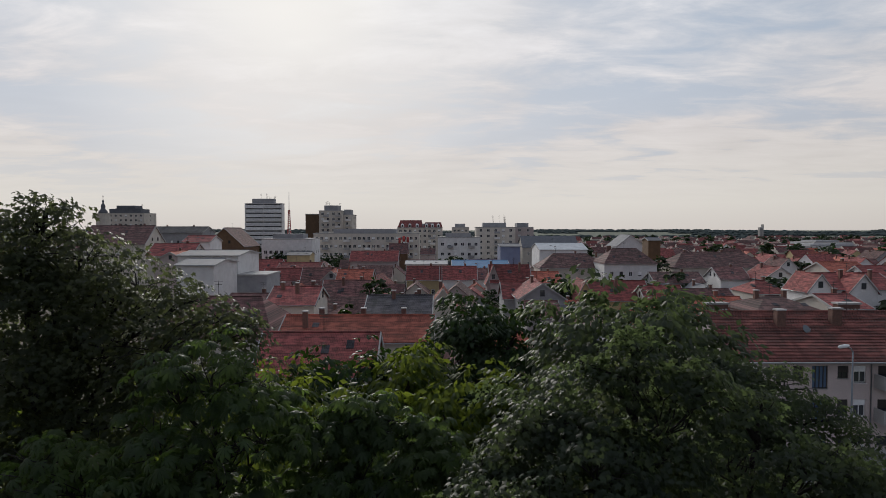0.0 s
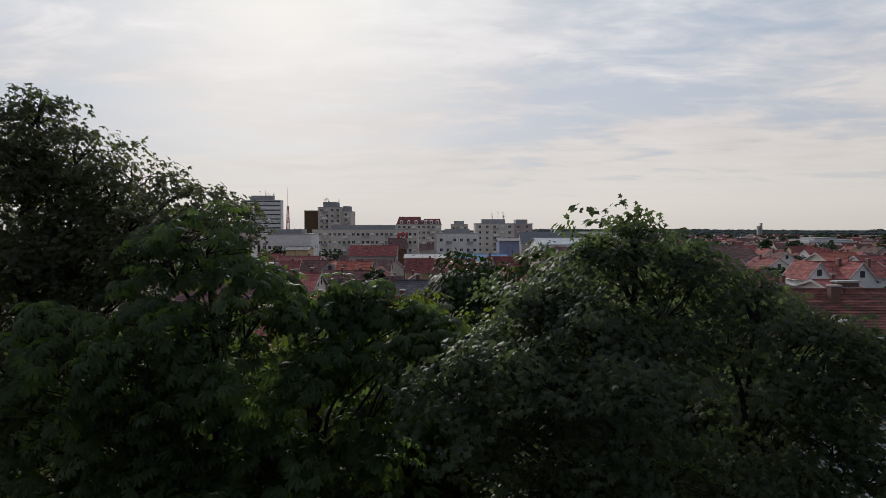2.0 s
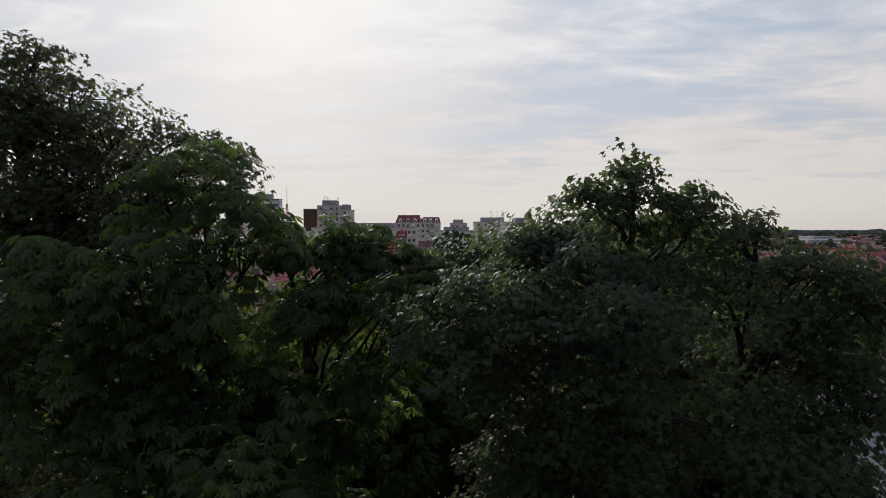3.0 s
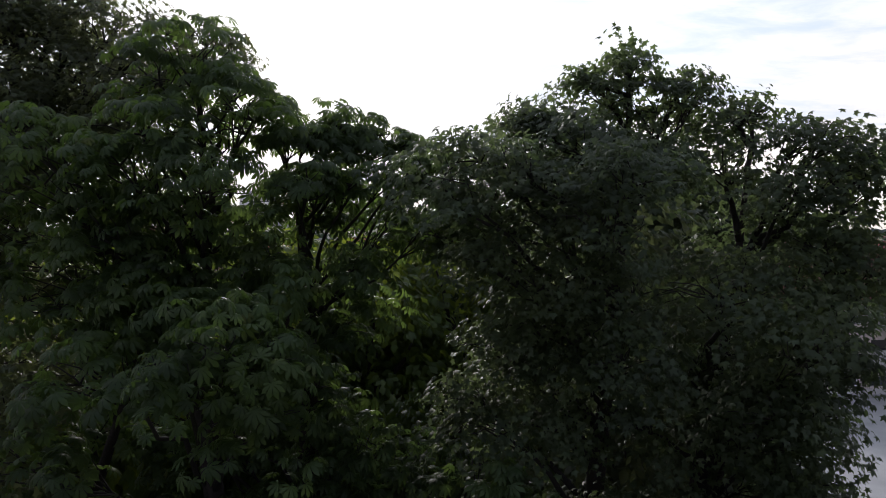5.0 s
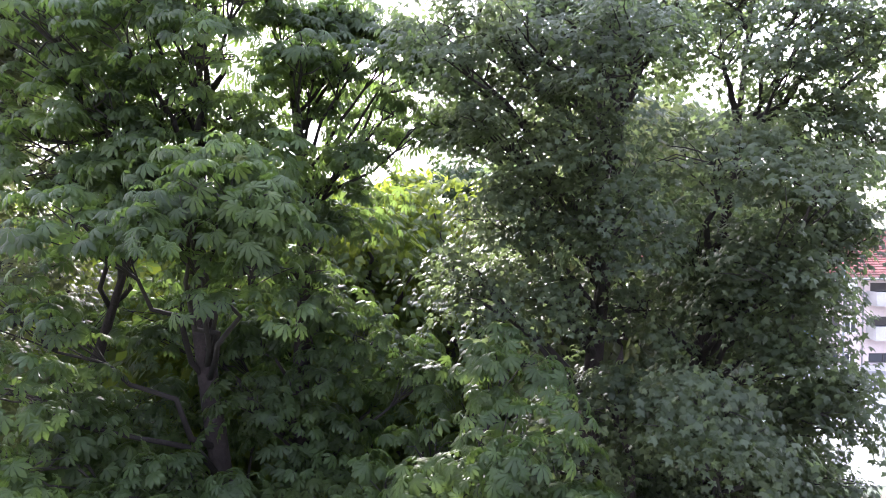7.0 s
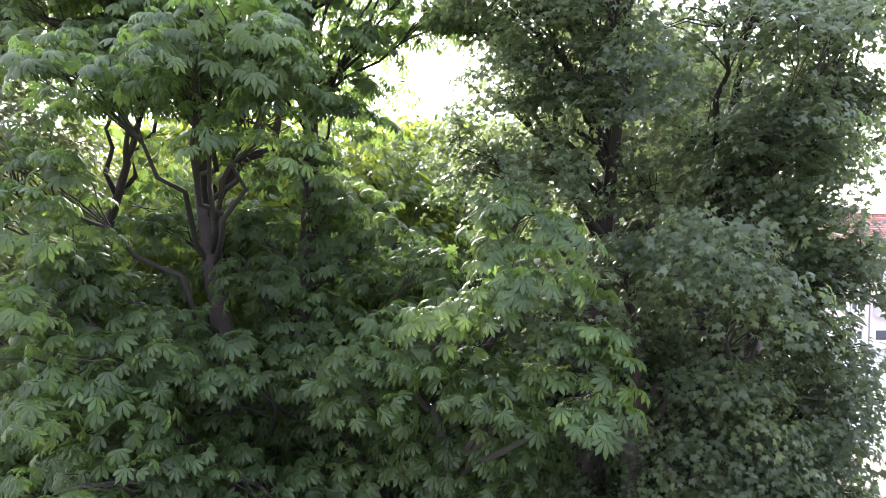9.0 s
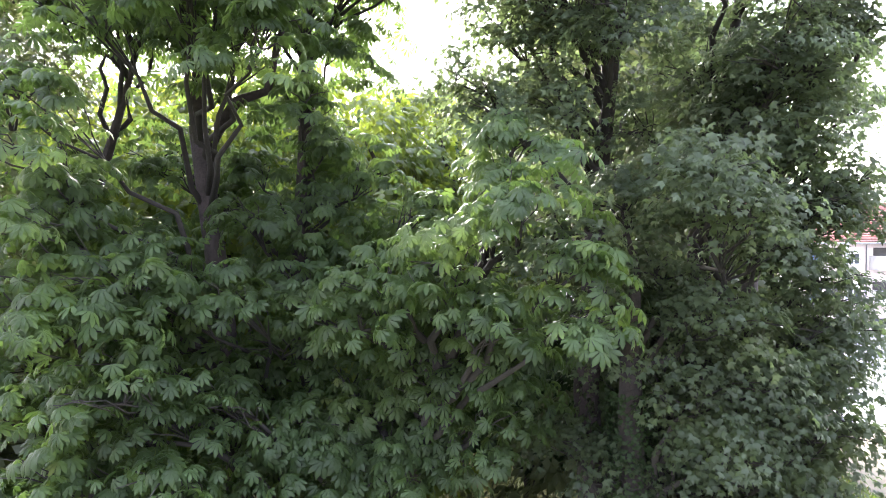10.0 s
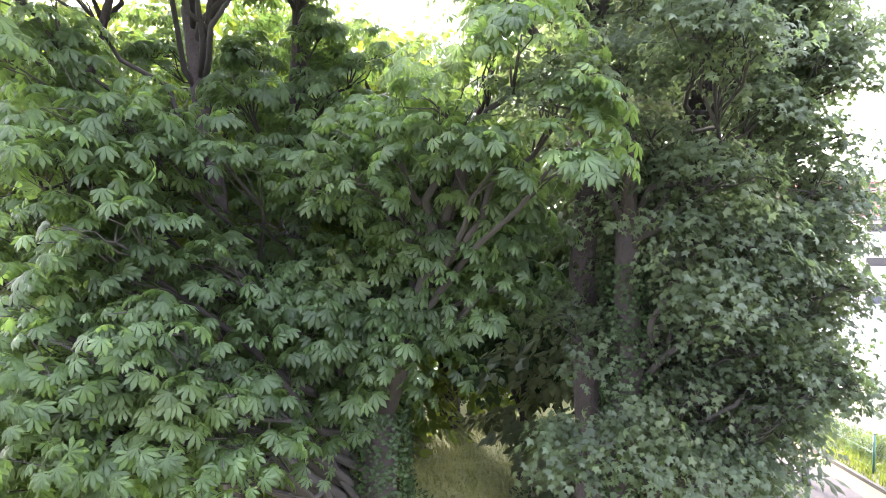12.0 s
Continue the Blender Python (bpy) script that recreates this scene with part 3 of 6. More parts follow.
def sphere_ways(n, rng):
    """n directions spread evenly over a sphere, turned at random."""
    i = np.arange(n) + 0.5
    z = 1 - 2 * i / n
    a = i * 2.39996 + rng.random() * 6.28
    q = np.sqrt(1 - z * z)
    return unit(np.stack([q * np.cos(a), q * np.sin(a), z], 1) + rng.normal(size=(n, 3)) * 0.8 / math.sqrt(n))


SPRAY = {
    # leaves on a twig, twig tips on a square metre of bough, scatter of the tips
    "chestnut": (5, 7.0, 0.05), "chestnut5": (5, 7.0, 0.05), "maple": (9, 15.0, 0.06), "oval": (12, 4.0, 0.16),
}


def sprays(rng, kind, lobes, axis_x, axis_y, density, leaf_size):
    """Twig tips over the boughs of a crown's lobes, and the leaves on them. Returns leaf arrays and the tips."""
    per, close, loose = SPRAY[kind]
    tips, outs = [], []
    arr = np.array(lobes)
    for x, y, z, r in lobes:
        # a lobe is a pile of domed boughs, drooping at the rim, with hollows below each
        small = 1.0 + 2.0 * max(0.0, 0.65 - r) if kind == "maple" else 1.0
        ways = sphere_ways(int((4 + 8 * min(r, 1.6)) * small) if leaf_size < 0.5 else int(3 + 2 * r), rng)
        for u in ways[ways[:, 2] > -0.65]:
            rt = (0.10 + 0.40 * min(r, 1.5)) * rng.uniform(0.75, 1.25)
            n = max(3 if leaf_size < 0.5 else 1, int(density * (0.5 if kind == "chestnut" and z > 12.3 else 1.0) * close * math.pi * rt * rt + rng.random()))
            rho, ang = rt * np.sqrt(rng.random(n)), rng.random(n) * 6.283
            drop = 0.42 * rt - 0.75 * rho * rho / rt
            c = np.array((x, y, z)) + u * r * rng.uniform(0.55, 0.92) * (1.0, 1.0, 0.95)
            tilt = 0.35 * (u[0] * np.cos(ang) + u[1] * np.sin(ang)) * rho
            p = c + np.stack([rho * np.cos(ang), rho * np.sin(ang), drop - tilt], 1) + rng.normal(size=(n, 3)) * loose * (1.0 if leaf_size < 0.3 else 2.0)
            far = rng.random(n) < 0.05
            p[far] += (u * 0.12 + np.array((0, 0, 0.08)))[None]
            deep = np.zeros(n, bool)
            for q in arr:
                if (q[0], q[1], q[2]) != (x, y, z):
                    deep |= np.linalg.norm(p - q[:3], axis=1) < q[3] * 0.5
            keep = ~deep | (rng.random(n) < 0.35)
            rim = np.stack([np.cos(ang), np.sin(ang), 0 * ang], 1) * (rho / rt)[:, None]
            tips.append(p[keep])
            outs.append((rim * 0.8 + u * 0.4)[keep])
    p, u = np.concatenate(tips), np.concatenate(outs)
    side = np.stack([p[:, 0] - axis_x, p[:, 1] - axis_y, 0 * p[:, 0]], 1)
    axis = unit(unit(side) * 0.12 + u * 0.45 + (0, 0, 0.85) + rng.normal(size=p.shape) * 0.2)
    drape = unit(unit(side) * 0.5 + u * (1, 1, 0.2))
    n = len(p)
    a1 = unit(np.cross(axis, rng.normal(size=p.shape)))
    a2 = np.cross(axis, a1)
    fan = kind[:8] == "chestnut"
    ph = (np.arange(per)[None] * (2 * math.pi / per) * (1 if fan else 2.4) + rng.random((n, per)) * 0.7)[..., None]
    radial = a1[:, None] * np.cos(ph) + a2[:, None] * np.sin(ph)
    if fan:
        stalk = 0.10 + 0.12 * rng.random((n, per, 1))
        way = radial * 0.85 + axis[:, None] * 0.15 + np.array((0, 0, -0.5)) + rng.normal(size=radial.shape) * 0.12
        spot = p[:, None] + radial * stalk + axis[:, None] * 0.06 * rng.random((n, per, 1))
        nor = np.broadcast_to(axis[:, None], radial.shape) + rng.normal(size=radial.shape) * 0.26
    else:
        reach = 0.05 + 0.20 * rng.random((n, per, 1)) if kind == "maple" else 0.06 + 0.34 * rng.random((n, per, 1))
        way = radial * 0.55 + drape[:, None] * 0.5 + np.array((0, 0, -0.45)) + rng.normal(size=radial.shape) * 0.2
        spot = p[:, None] + radial * reach + axis[:, None] * (0.14 * rng.random((n, per, 1)) - 0.08)
        nor = np.broadcast_to((axis * 0.85 + drape * 0.4)[:, None], radial.shape) + rng.normal(size=radial.shape) * 0.3
    size = leaf_size * (0.7 + 0.5 * rng.random(n * per))
    return spot.reshape(-1, 3), way.reshape(-1, 3), nor.reshape(-1, 3), size, p


def bent(a, b, sag, rng, steps=6, wob=0.12):
    """A limb's line from a to b: it leaves steeply, then bows outwards."""
    a, b = Vector(a), Vector(b)
    ln = (b - a).length
    pts = []
    for i in range(steps + 1):
        t = i / steps
        p = a.lerp(b, t)
        p.z += sag * ln * math.sin(math.pi * t)
        if 0 < i < steps:
            p += Vector(rng.normal(size=3) * wob * ln * 0.25)
        pts.append(p)
    return pts


def single_leaf(kind, mat):
    tv, tf = LEAVES[kind]
    me = bpy.data.meshes.new("leaf")
    me.from_pydata(tv.tolist(), [], tf.tolist())
    me.materials.append(M[mat])
    return me


LEAF_DATA = {"chestnut": single_leaf("chestnut", "chestnut"), "maple": single_leaf("maple", "maple"), "shade_leaf": single_leaf("maple", "shade_leaf")}
TREE_COUNT = [0]


def park_tree(name, kind, foot, fork, radius, leaf_mat, label, lobes, thick=1.0, lean=0.0, arm=()):
    """A tree of the park: trunk, limbs to each lobe of its crown, twigs and leaves."""
    TREE_COUNT[0] += 1
    rng = np.random.default_rng(40 + TREE_COUNT[0])
    ob = thing(name, pose(0, 0, 0), label, "tree", "park trees")
    tx, ty = foot
    ob.matrix_world = pose(tx, ty, 0)
    off = np.array((tx, ty, 0, 0))
    lobes = [tuple(np.array(q) - off) for q in lobes]
    # the side away from the path is fuller but looser
    back = []
    for x, y, z, r in lobes:
        if r > 0.65 and rng.random() < 0.38 and z < 9.5:
            back.append((x * 0.8 + rng.normal() * 0.5, abs(y) * 0.9 + 0.4, z - 0.5 * rng.random(), r))
    # boughs between the lobes, a little farther in
    fill = []
    crest = max(q[2] for q in lobes)
    for _ in range(60 * len(lobes)):
        p, q = lobes[rng.integers(len(lobes))], lobes[rng.integers(len(lobes))]
        if p is not q and 0.8 < math.dist(p[:3], q[:3]) < 3.6 and (p[2] + q[2]) / 2 < crest - 0.9 and len(fill) < 0.8 * len(lobes):
            m = [(u + v) / 2 for u, v in zip(p, q)]
            c = (m[0] + rng.normal() * 0.3, m[1] + 0.5 + 1.5 * rng.random(), m[2] - 0.7 + rng.normal() * 0.3, min(0.85, 0.55 + 0.45 * m[3]))
            if -1.3 < c[0] + tx < 1.3 and 10.9 < c[2] < 13.2 or c[0] < -1.3 - tx and c[0] + tx > -4.8 and 9.6 < c[2] < 11.2 and tx > -5 and c[1] + ty < 10:
                continue
            if -0.7 < c[0] + tx < 1.15 and c[2] < 5.2:
                continue
            if all(math.dist(c[:3], f[:3]) > 0.75 for f in fill):
                fill.append(c)
    top = max(lobes, key=lambda q: q[2])
    trunk = [(0, 0, -0.3), (0.04, 0.03, 0.6), (0.06 * rng.normal(), 0.1, fork * 0.35), (lean * 0.4 + 0.08 * rng.normal(), 0.12, fork * 0.7), (lean * 0.7, 0.1, fork * 0.86), (lean, 0.1, fork)]
    lead = [trunk[-1], tuple(Vector(trunk[-1]).lerp(Vector(top[:3]), 0.5) + Vector((0.15, 0, 0.2))), top[:3]]
    part("trunk", tube(bmesh.new(), trunk, [radius * 1.5, radius * 1.1, radius, radius * 0.9, radius * 0.85, radius * 0.75], 14), "bark", ob, "dark furrowed trunk")
    part("limb", tube(bmesh.new(), lead, [radius * 0.7, radius * 0.3, 0.02], 9), "bark", ob)
    if arm:
        part("limb", tube(bmesh.new(), [(x - tx, y - ty, z) for x, y, z in arm], [radius * (0.62 - 0.5 * i / len(arm)) for i in range(len(arm))], 9), "bark", ob)
    knots = [Vector(p) for p in trunk[1:]] + [Vector(lead[1]), Vector(lead[2])]
    spine = [a.lerp(b, i / 6) for a, b in zip(knots, knots[1:]) for i in range(6)]
    twigs = bmesh.new()
    for x, y, z, r in lobes + fill[::4] + back[::2]:
        c = Vector((x, y, z))
        flat = math.hypot(x, y)
        want = z - 0.55 * flat - 0.3
        base = min(spine, key=lambda s: abs(s.z - want + 0.5 * (x + y)  % 0.9))
        k = min(0.1, 0.022 + 0.03 * r) * (radius / 0.22)
        pts = bent(base, c, 0.06, rng)
        part("limb", tube(bmesh.new(), pts, [k * (1.5 - 1.25 * i / 6) for i in range(7)], 7), "twig", ob)
        for i in range(int(7 + 6 * r)):
            u = Vector(rng.normal(size=3)).normalized()
            u.z = abs(u.z) * 0.7
            s = pts[4 + i % 3]
            tube(twigs, bent(s, c + u * r * 0.92, 0.05, rng, 3, 0.2), [0.016, 0.012, 0.009, 0.005], 4)
    part("branchwork", twigs, "twig", ob, kind="stuff")
    size = {"chestnut": 0.178, "maple": 0.098, "oval": 0.1}[kind]
    dens = thick
    w, a, n, s, _ = sprays(rng, kind, lobes, 0, 0, dens, size)
    inner = [sprays(rng, kind, fill, 0, 0, dens * 0.3, size * 1.1)[:4]] if fill else []
    if back:
        inner.append(sprays(rng, kind, back, 0, 0, dens * 0.28, size * 1.1)[:4])
    if inner:
        me = leaf_mesh("inner_foliage", "chestnut5" if kind == "chestnut" else kind, *(np.concatenate(q) for q in zip(*inner)))
        me.materials.append(M[leaf_mat])
        deep = new("inner_foliage", me)
        deep.parent = ob
        tagged(deep, kind="stuff")
    # the leaves nearest the path stand as single leaves, the rest as one mass
    order = np.argsort(w[:, 1] + 0.4 * rng.random(len(w)))
    yy = unit(a)
    zz = unit(n - (n * yy).sum(1, keepdims=True) * yy)
    xx = np.cross(yy, zz)
    for j in order[:42]:
        lf = new("leaf", LEAF_DATA[leaf_mat])
        lf.parent = ob
        lf.matrix_local = Matrix(np.vstack([np.column_stack([xx[j] * s[j], yy[j] * s[j], zz[j] * s[j], w[j]]), (0, 0, 0, 1)]).tolist())
    w, a, n, s = (q[order[42:]] for q in (w, a, n, s))
    me = leaf_mesh("foliage", kind, w, a, n, s)
    me.materials.append(M[leaf_mat])
    fo = new("foliage", me)
    fo.parent = ob
    tagged(fo, kind="stuff")
    return ob


def plain_tree(x, y, height, spread, mat, label, low=0.25, lobes=16, dens=4.0, size=0.16, kind="oval", seed=1, group="trees of the town", name="tree"):
    """A tree farther off: trunk, a few limbs, and a crown of leafy clumps."""
    rng = np.random.default_rng(seed)
    ob = thing(name, pose(x, y, 0), label, "tree", group)
    rad = 0.02 * height + 0.05
    part("trunk", tube(bmesh.new(), [(0, 0, -0.2), (0.1, 0, height * 0.3), (0, 0.1, height * 0.75)], [rad * 1.3, rad, rad * 0.3], 8), "bark", ob)
    ls = []
    for i in range(lobes):
        t = (i + 0.5) / lobes
        z = height * (low + (0.93 - low) * t)
        wide = spread * math.sin(math.pi * (0.25 + 0.56 * t)) ** 0.8
        a = i * 2.4 + rng.random()
        q = wide * (0.45 + 0.35 * rng.random())
        ls.append((q * math.cos(a), q * math.sin(a), z, max(0.25 * spread, wide * (0.42 + 0.2 * rng.random()))))
    limbs = bmesh.new()
    for q in ls[::2]:
        tube(limbs, bent((0, 0.05, max(height * 0.2, q[2] - q[3] - 0.6 * spread)), q[:3], 0.05, rng, 4), [rad * 0.5, rad * 0.35, rad * 0.3, rad * 0.2, rad * 0.08], 5)
    part("branchwork", limbs, "bark", ob, kind="stuff")
    w, a, n, s, _ = sprays(rng, kind, ls, 0, 0, dens * 0.42, size * 1.15)
    me = leaf_mesh("crown", kind, w, a, n, s)
    me.materials.append(M[mat])
    cr = new("crown", me)
    cr.parent = ob
    tagged(cr, kind="stuff")
    return ob


# ---- ground ----
def sheet(name, corners, mat, z, label, cat="ground", cells=1):
    bm = bmesh.new()
    bm.faces.new([bm.verts.new((x, y, z)) for x, y in corners])
    me = bpy.data.meshes.new(name)
    bm.to_mesh(me)
    bm.free()
    me.materials.append(M[mat])
    return tagged(new(name, me), label, cat, kind="structure")


sheet("ground", [(-4900, -800), (4900, -800), (4900, 4950), (-4900, 4950)], "field", -0.02, "flat plain of fields and gardens to the horizon")
sheet("town_soil", [(-400, 58), (420, 58), (700, 900), (-700, 900)], "soil", -0.008, "bare yards and gardens between the houses")
sheet("lawn", [(-60, -25), (60, -25), (60, 26), (-60, 26)], "grass", 0.0, "worn park lawn under the trees")
sheet("road", [(-90, 27), (90, 27), (90, 47), (-90, 47)], "road", 0.004, "pale wide street beyond the park", "road")
sheet("pavement", [(-90, 47), (90, 47), (90, 58), (-90, 58)], "road", 0.008, "pale pavement along the house fronts", "pavement")


# ---- the town ----
def flat_block(x, y, w, d, h, floors, n, wall, label, windows=True, bands=False, balconies=0, mast=False, crown=False):
    """A flat-roofed block: storeys of windows, parapet, roof huts, balconies or balcony bands."""
    ob = thing("apartment_block", pose(x, y, 0), label, "building", "blocks of the town")
    fl = h / floors
    PLOTS.append((x, y, max(w, d) / 2 + 0.5))
    holes = []
    if windows and not bands:
        for f in range(floors):
            wz = fl * f + 0.9
            holes += row("front", w, n, wz, min(wz + 1.45, fl * (f + 1) - 0.3), min(1.5, w / n * 0.6), 0.5)
        for f in range(1, floors):
            holes += row("right", d, 3, fl * f + 0.9, min(fl * f + 2.3, fl * (f + 1) - 0.3), 1.2) + row("left", d, 3, fl * f + 0.9, min(fl * f + 2.3, fl * (f + 1) - 0.3), 1.2)
    if bands:
        for f in range(floors):
            holes += row("front", w, 2, fl * f + 1.95, fl * (f + 1) - 0.15, w / 2 - 0.6, 0.3)
    part("wall", wall_mesh(w, d, h, holes, None, 0.5 if bands else 0.2), wall, ob)
    for i, q in enumerate(holes):
        if q[0] == "front" or i % 2:
            window(ob, w, d, q, "white_trim" if not bands else "dark_trim", sill=False, mullions=1 if not bands else 5, blind=(0, 0.5, 0, 0.8, 0.3)[i % 5] if not bands else 0, far=True)
    part("roof", block((-w / 2 - 0.15, w / 2 + 0.15, -d / 2 - 0.15, d / 2 + 0.15, h, h + 0.35)), "concrete", ob, "flat concrete roof")
    if bands:
        for f in range(floors):
            for a in (-w / 2 + 0.1, 0.25):
                part("balcony", block((a, a + w / 2 - 0.35, -d / 2 - 1.1, -d / 2, fl * f + 0.05, fl * f + 0.15), (a, a + w / 2 - 0.35, -d / 2 - 1.1, -d / 2 - 1.0, fl * f + 0.15, fl * f + 2.05)), "white_trim", ob, "pale balcony band")
    for b in range(balconies):
        bx = -w / 2 + w * (b + 0.5) / balconies + 0.7
        for f in range(1, floors):
            part("balcony", block((bx - 1.5, bx + 1.5, -d / 2 - 1.1, -d / 2, fl * f - 0.1, fl * f + 0.04), (bx - 1.5, bx + 1.5, -d / 2 - 1.1, -d / 2 - 1.02, fl * f + 0.04, fl * f + 1.0),
                                  (bx - 1.5, bx - 1.42, -d / 2 - 1.02, -d / 2, fl * f + 0.04, fl * f + 1.0), (bx + 1.42, bx + 1.5, -d / 2 - 1.02, -d / 2, fl * f + 0.04, fl * f + 1.0)), ("concrete", "white", "grey")[(b + f) % 3], ob)
    if windows:
        part("roof_hut", block((-w * 0.32, w * 0.28, -d * 0.3, d * 0.3, h + 0.35, h + 0.35 + min(3.0, 0.09 * h + 0.6))), "grey" if not crown else "dark_trim", ob)
    if crown:
        part("roof_storey", block((-w * 0.38, w * 0.38, -d * 0.35, d * 0.35, h + 0.3, h + 3.2)), "tin_grey", ob)
        part("roof_storey", block((-w * 0.22, w * 0.22, -d * 0.3, d * 0.3, h + 3.2, h + 5.6)), "tin_grey", ob)
    if mast:
        rng = random.Random(int(x * 10))
        for i in range(7):
            ax, ay, ln = rng.uniform(-w * 0.4, w * 0.4), rng.uniform(-d * 0.3, d * 0.3), rng.uniform(2.0, 5.0)
            z0 = h + 0.3
            m = part("antenna", tube(bmesh.new(), [(ax, ay, z0), (ax, ay, z0 + ln + 2)], [0.09, 0.05], 5), "dark_metal", ob)
            part("crossbar", block((ax - 0.7, ax + 0.7, ay - 0.04, ay + 0.04, z0 + ln + 1.2, z0 + ln + 1.3), (ax - 0.4, ax + 0.4, ay - 0.04, ay + 0.04, z0 + ln + 0.5, z0 + ln + 0.6)), "dark_metal", m)
    return ob


house(-44.0, 112.0, 6.6, 12.0, 12.1, 12.9, 0, "tin_grey", "white", "large blank white-rendered warehouse with a low roof", 0, 0, (), 0)
house(-48.4, 130.0, 12.4, 14.0, 13.0, 13.8, 0, "tin_grey", "white", "tall white-rendered hall with blank walls", 0, 0, (), 0)
house(-60.2, 205.0, 10.5, 9.0, 4.3, 7.9, 0, "tile_red", "cream", "house with a faded red tile roof and cream walls", 1, 3, ((0.2, 0.1),), 1)
house(-45.4, 192.0, 13.2, 9.0, 5.8, 7.6, 0, "tile_red", "cream", "house with a faded red tile roof and cream walls", 1, 3, ((0.2, 0.1),), 1)
house(-43.4, 165.0, 10.8, 9.0, 4.6, 7.5, 0, "tile_red", "grey", "house with a faded red tile roof and grey walls", 1, 3, ((0.2, 0.1),), 1)
house(-32.5, 160.0, 9.4, 9.0, 3.9, 8.0, 0, "tile_old", "cream", "house under an old mossy tile roof", 1, 3, ((0.2, 0.1),), 1)
house(-21.8, 150.0, 8.5, 9.0, 5.8, 8.2, 0, "tile_orange", "cream", "house with a faded orange tile roof and cream walls", 1, 3, ((0.2, 0.1),), 1)
house(-27.9, 152.5, 7.0, 4.5, 6.0, 8.0, 90, "tile_orange", "grey", "grey gabled outhouse with an orange tile roof", 1, 3, ((0.2, 0.1),), 1)
house(-19.8, 126.0, 10.1, 11.0, 3.2, 7.6, 0, "tile_old", "cream", "long house under a dark weathered tile roof", 1, 3, ((0.25, 0.05), (-0.1, -0.1)), 1)
house(-30.1, 95.0, 6.8, 9.0, 6.7, 8.2, 0, "tile_old", "grey", "low house with a brown weathered roof", 1, 3, ((0.2, 0.1),), 1)
house(-21.8, 90.0, 6.8, 10.0, 7.8, 9.8, 0, "tile_red", "cream", "house with a patched red tile roof and chimneys", 1, 3, ((0.3, 0.1), (-0.3, -0.1), (0.05, -0.2)), 1)
house(-24.1, 67.0, 13.1, 12.0, 7.4, 10.9, 0, "tile_old", "cream", "wide house under an old rounded-tile roof", 1, 5, (), 1, hip=3)
house(-9.0, 65.0, 15.7, 9.0, 7.2, 9.1, 0, "tile_orange", "cream", "long house with a bright orange tile roof and brick chimneys", 1, 5, ((-0.27, 0.02), (0.02, 0.03), (0.3, 0.03), (-0.35, -0.25)), 1)
house(-11.4, 56.0, 10.5, 8.0, 5.9, 8.8, 0, "tile_red", "cream", "street house with a red tile roof above the treetops", 1, 4, (), 1)
house(-5.7, 80.0, 8.2, 9.0, 7.9, 9.6, 0, "tile_grey", "white", "house with a dark slate-grey roof", 1, 3, ((0.3, 0.1), (-0.1, -0.1)), 1)
house(-0.0, 98.5, 7.0, 4.2, 6.1, 9.0, 90, "tile_orange", "cream", "small gabled house with an orange roof", 1, 3, ((0.2, 0.1),), 1)
house(-5.2, 165.0, 9.2, 8.0, 4.9, 8.1, 0, "tile_red", "yellow", "yellow-walled cottage with a red tile roof", 1, 3, ((0.2, 0.1),), 1)
house(4.2, 165.0, 9.7, 8.0, 4.9, 8.1, 0, "tile_red", "white", "white-walled cottage with a red tile roof", 1, 3, ((0.2, 0.1),), 1)
house(10.9, 170.0, 4.5, 9.0, 4.5, 7.0, 0, "tile_old", "white", "small house with a brown roof", 1, 3, ((0.2, 0.1),), 1)
house(16.5, 150.0, 9.8, 9.0, 5.5, 9.4, 0, "tile_red", "pink", "pink house with a red roof and dormer side", 1, 3, ((0.25, -0.2),), 1)
house(12.3, 149.0, 6.0, 3.0, 5.7, 9.6, 90, "tile_red", "pink", "narrow pink gable of a town house", 1, 3, ((0.2, 0.1),), 1)
house(24.9, 150.0, 7.6, 9.0, 5.5, 7.7, 0, "tile_orange", "cream", "house with a faded orange tile roof and cream walls", 1, 3, ((0.2, 0.1),), 1)
house(15.3, 118.0, 7.5, 9.0, 5.4, 8.0, 0, "tile_red", "grey", "house with a faded red tile roof and grey walls", 1, 3, ((0.2, 0.1),), 1)
house(17.5, 111.0, 12.0, 7.9, 6.3, 8.9, 90, "tile_red", "grey", "grey-rendered gabled house with bare walls", 1, 3, ((0.1, 0.1),), 1)
house(14.0, 86.0, 4.6, 7.0, 6.4, 8.1, 0, "tile_old", "grey", "low shed with a sagging old tile roof", 0, 0, (), 1)
house(12.2, 200.0, 18.3, 16.0, 6.0, 7.9, 0, "tin_blue", "white", "low hall with a blue sheet-metal roof", 1, 4, (), 1)
house(-5.2, 190.0, 12.6, 10.0, 7.5, 8.3, 0, "concrete", "white", "low white workshop with a flat roof", 1, 4, (), 1)
house(24.1, 220.0, 7.1, 12.0, 12.1, 12.9, 0, "tin_grey", "blue_wall", "blue-grey windowless cladded hall", 0, 0, (), 0)
house(46.3, 240.0, 18.4, 20.0, 10.4, 12.6, 0, "white_roof", "white", "long pale industrial hall with a metal roof", 1, 8, (), 1)
house(52.4, 300.0, 27.2, 16.0, 9.3, 14.7, 0, "tin_grey", "cream", "block of houses under a dark grey roof", 2, 6, (), 1)
house(38.1, 180.0, 19.7, 12.0, 7.2, 10.9, 0, "tile_brown", "cream", "long old house with a brown tile roof", 1, 6, ((0.1, 0.1), (0.42, 0.1)), 1, hip=5)
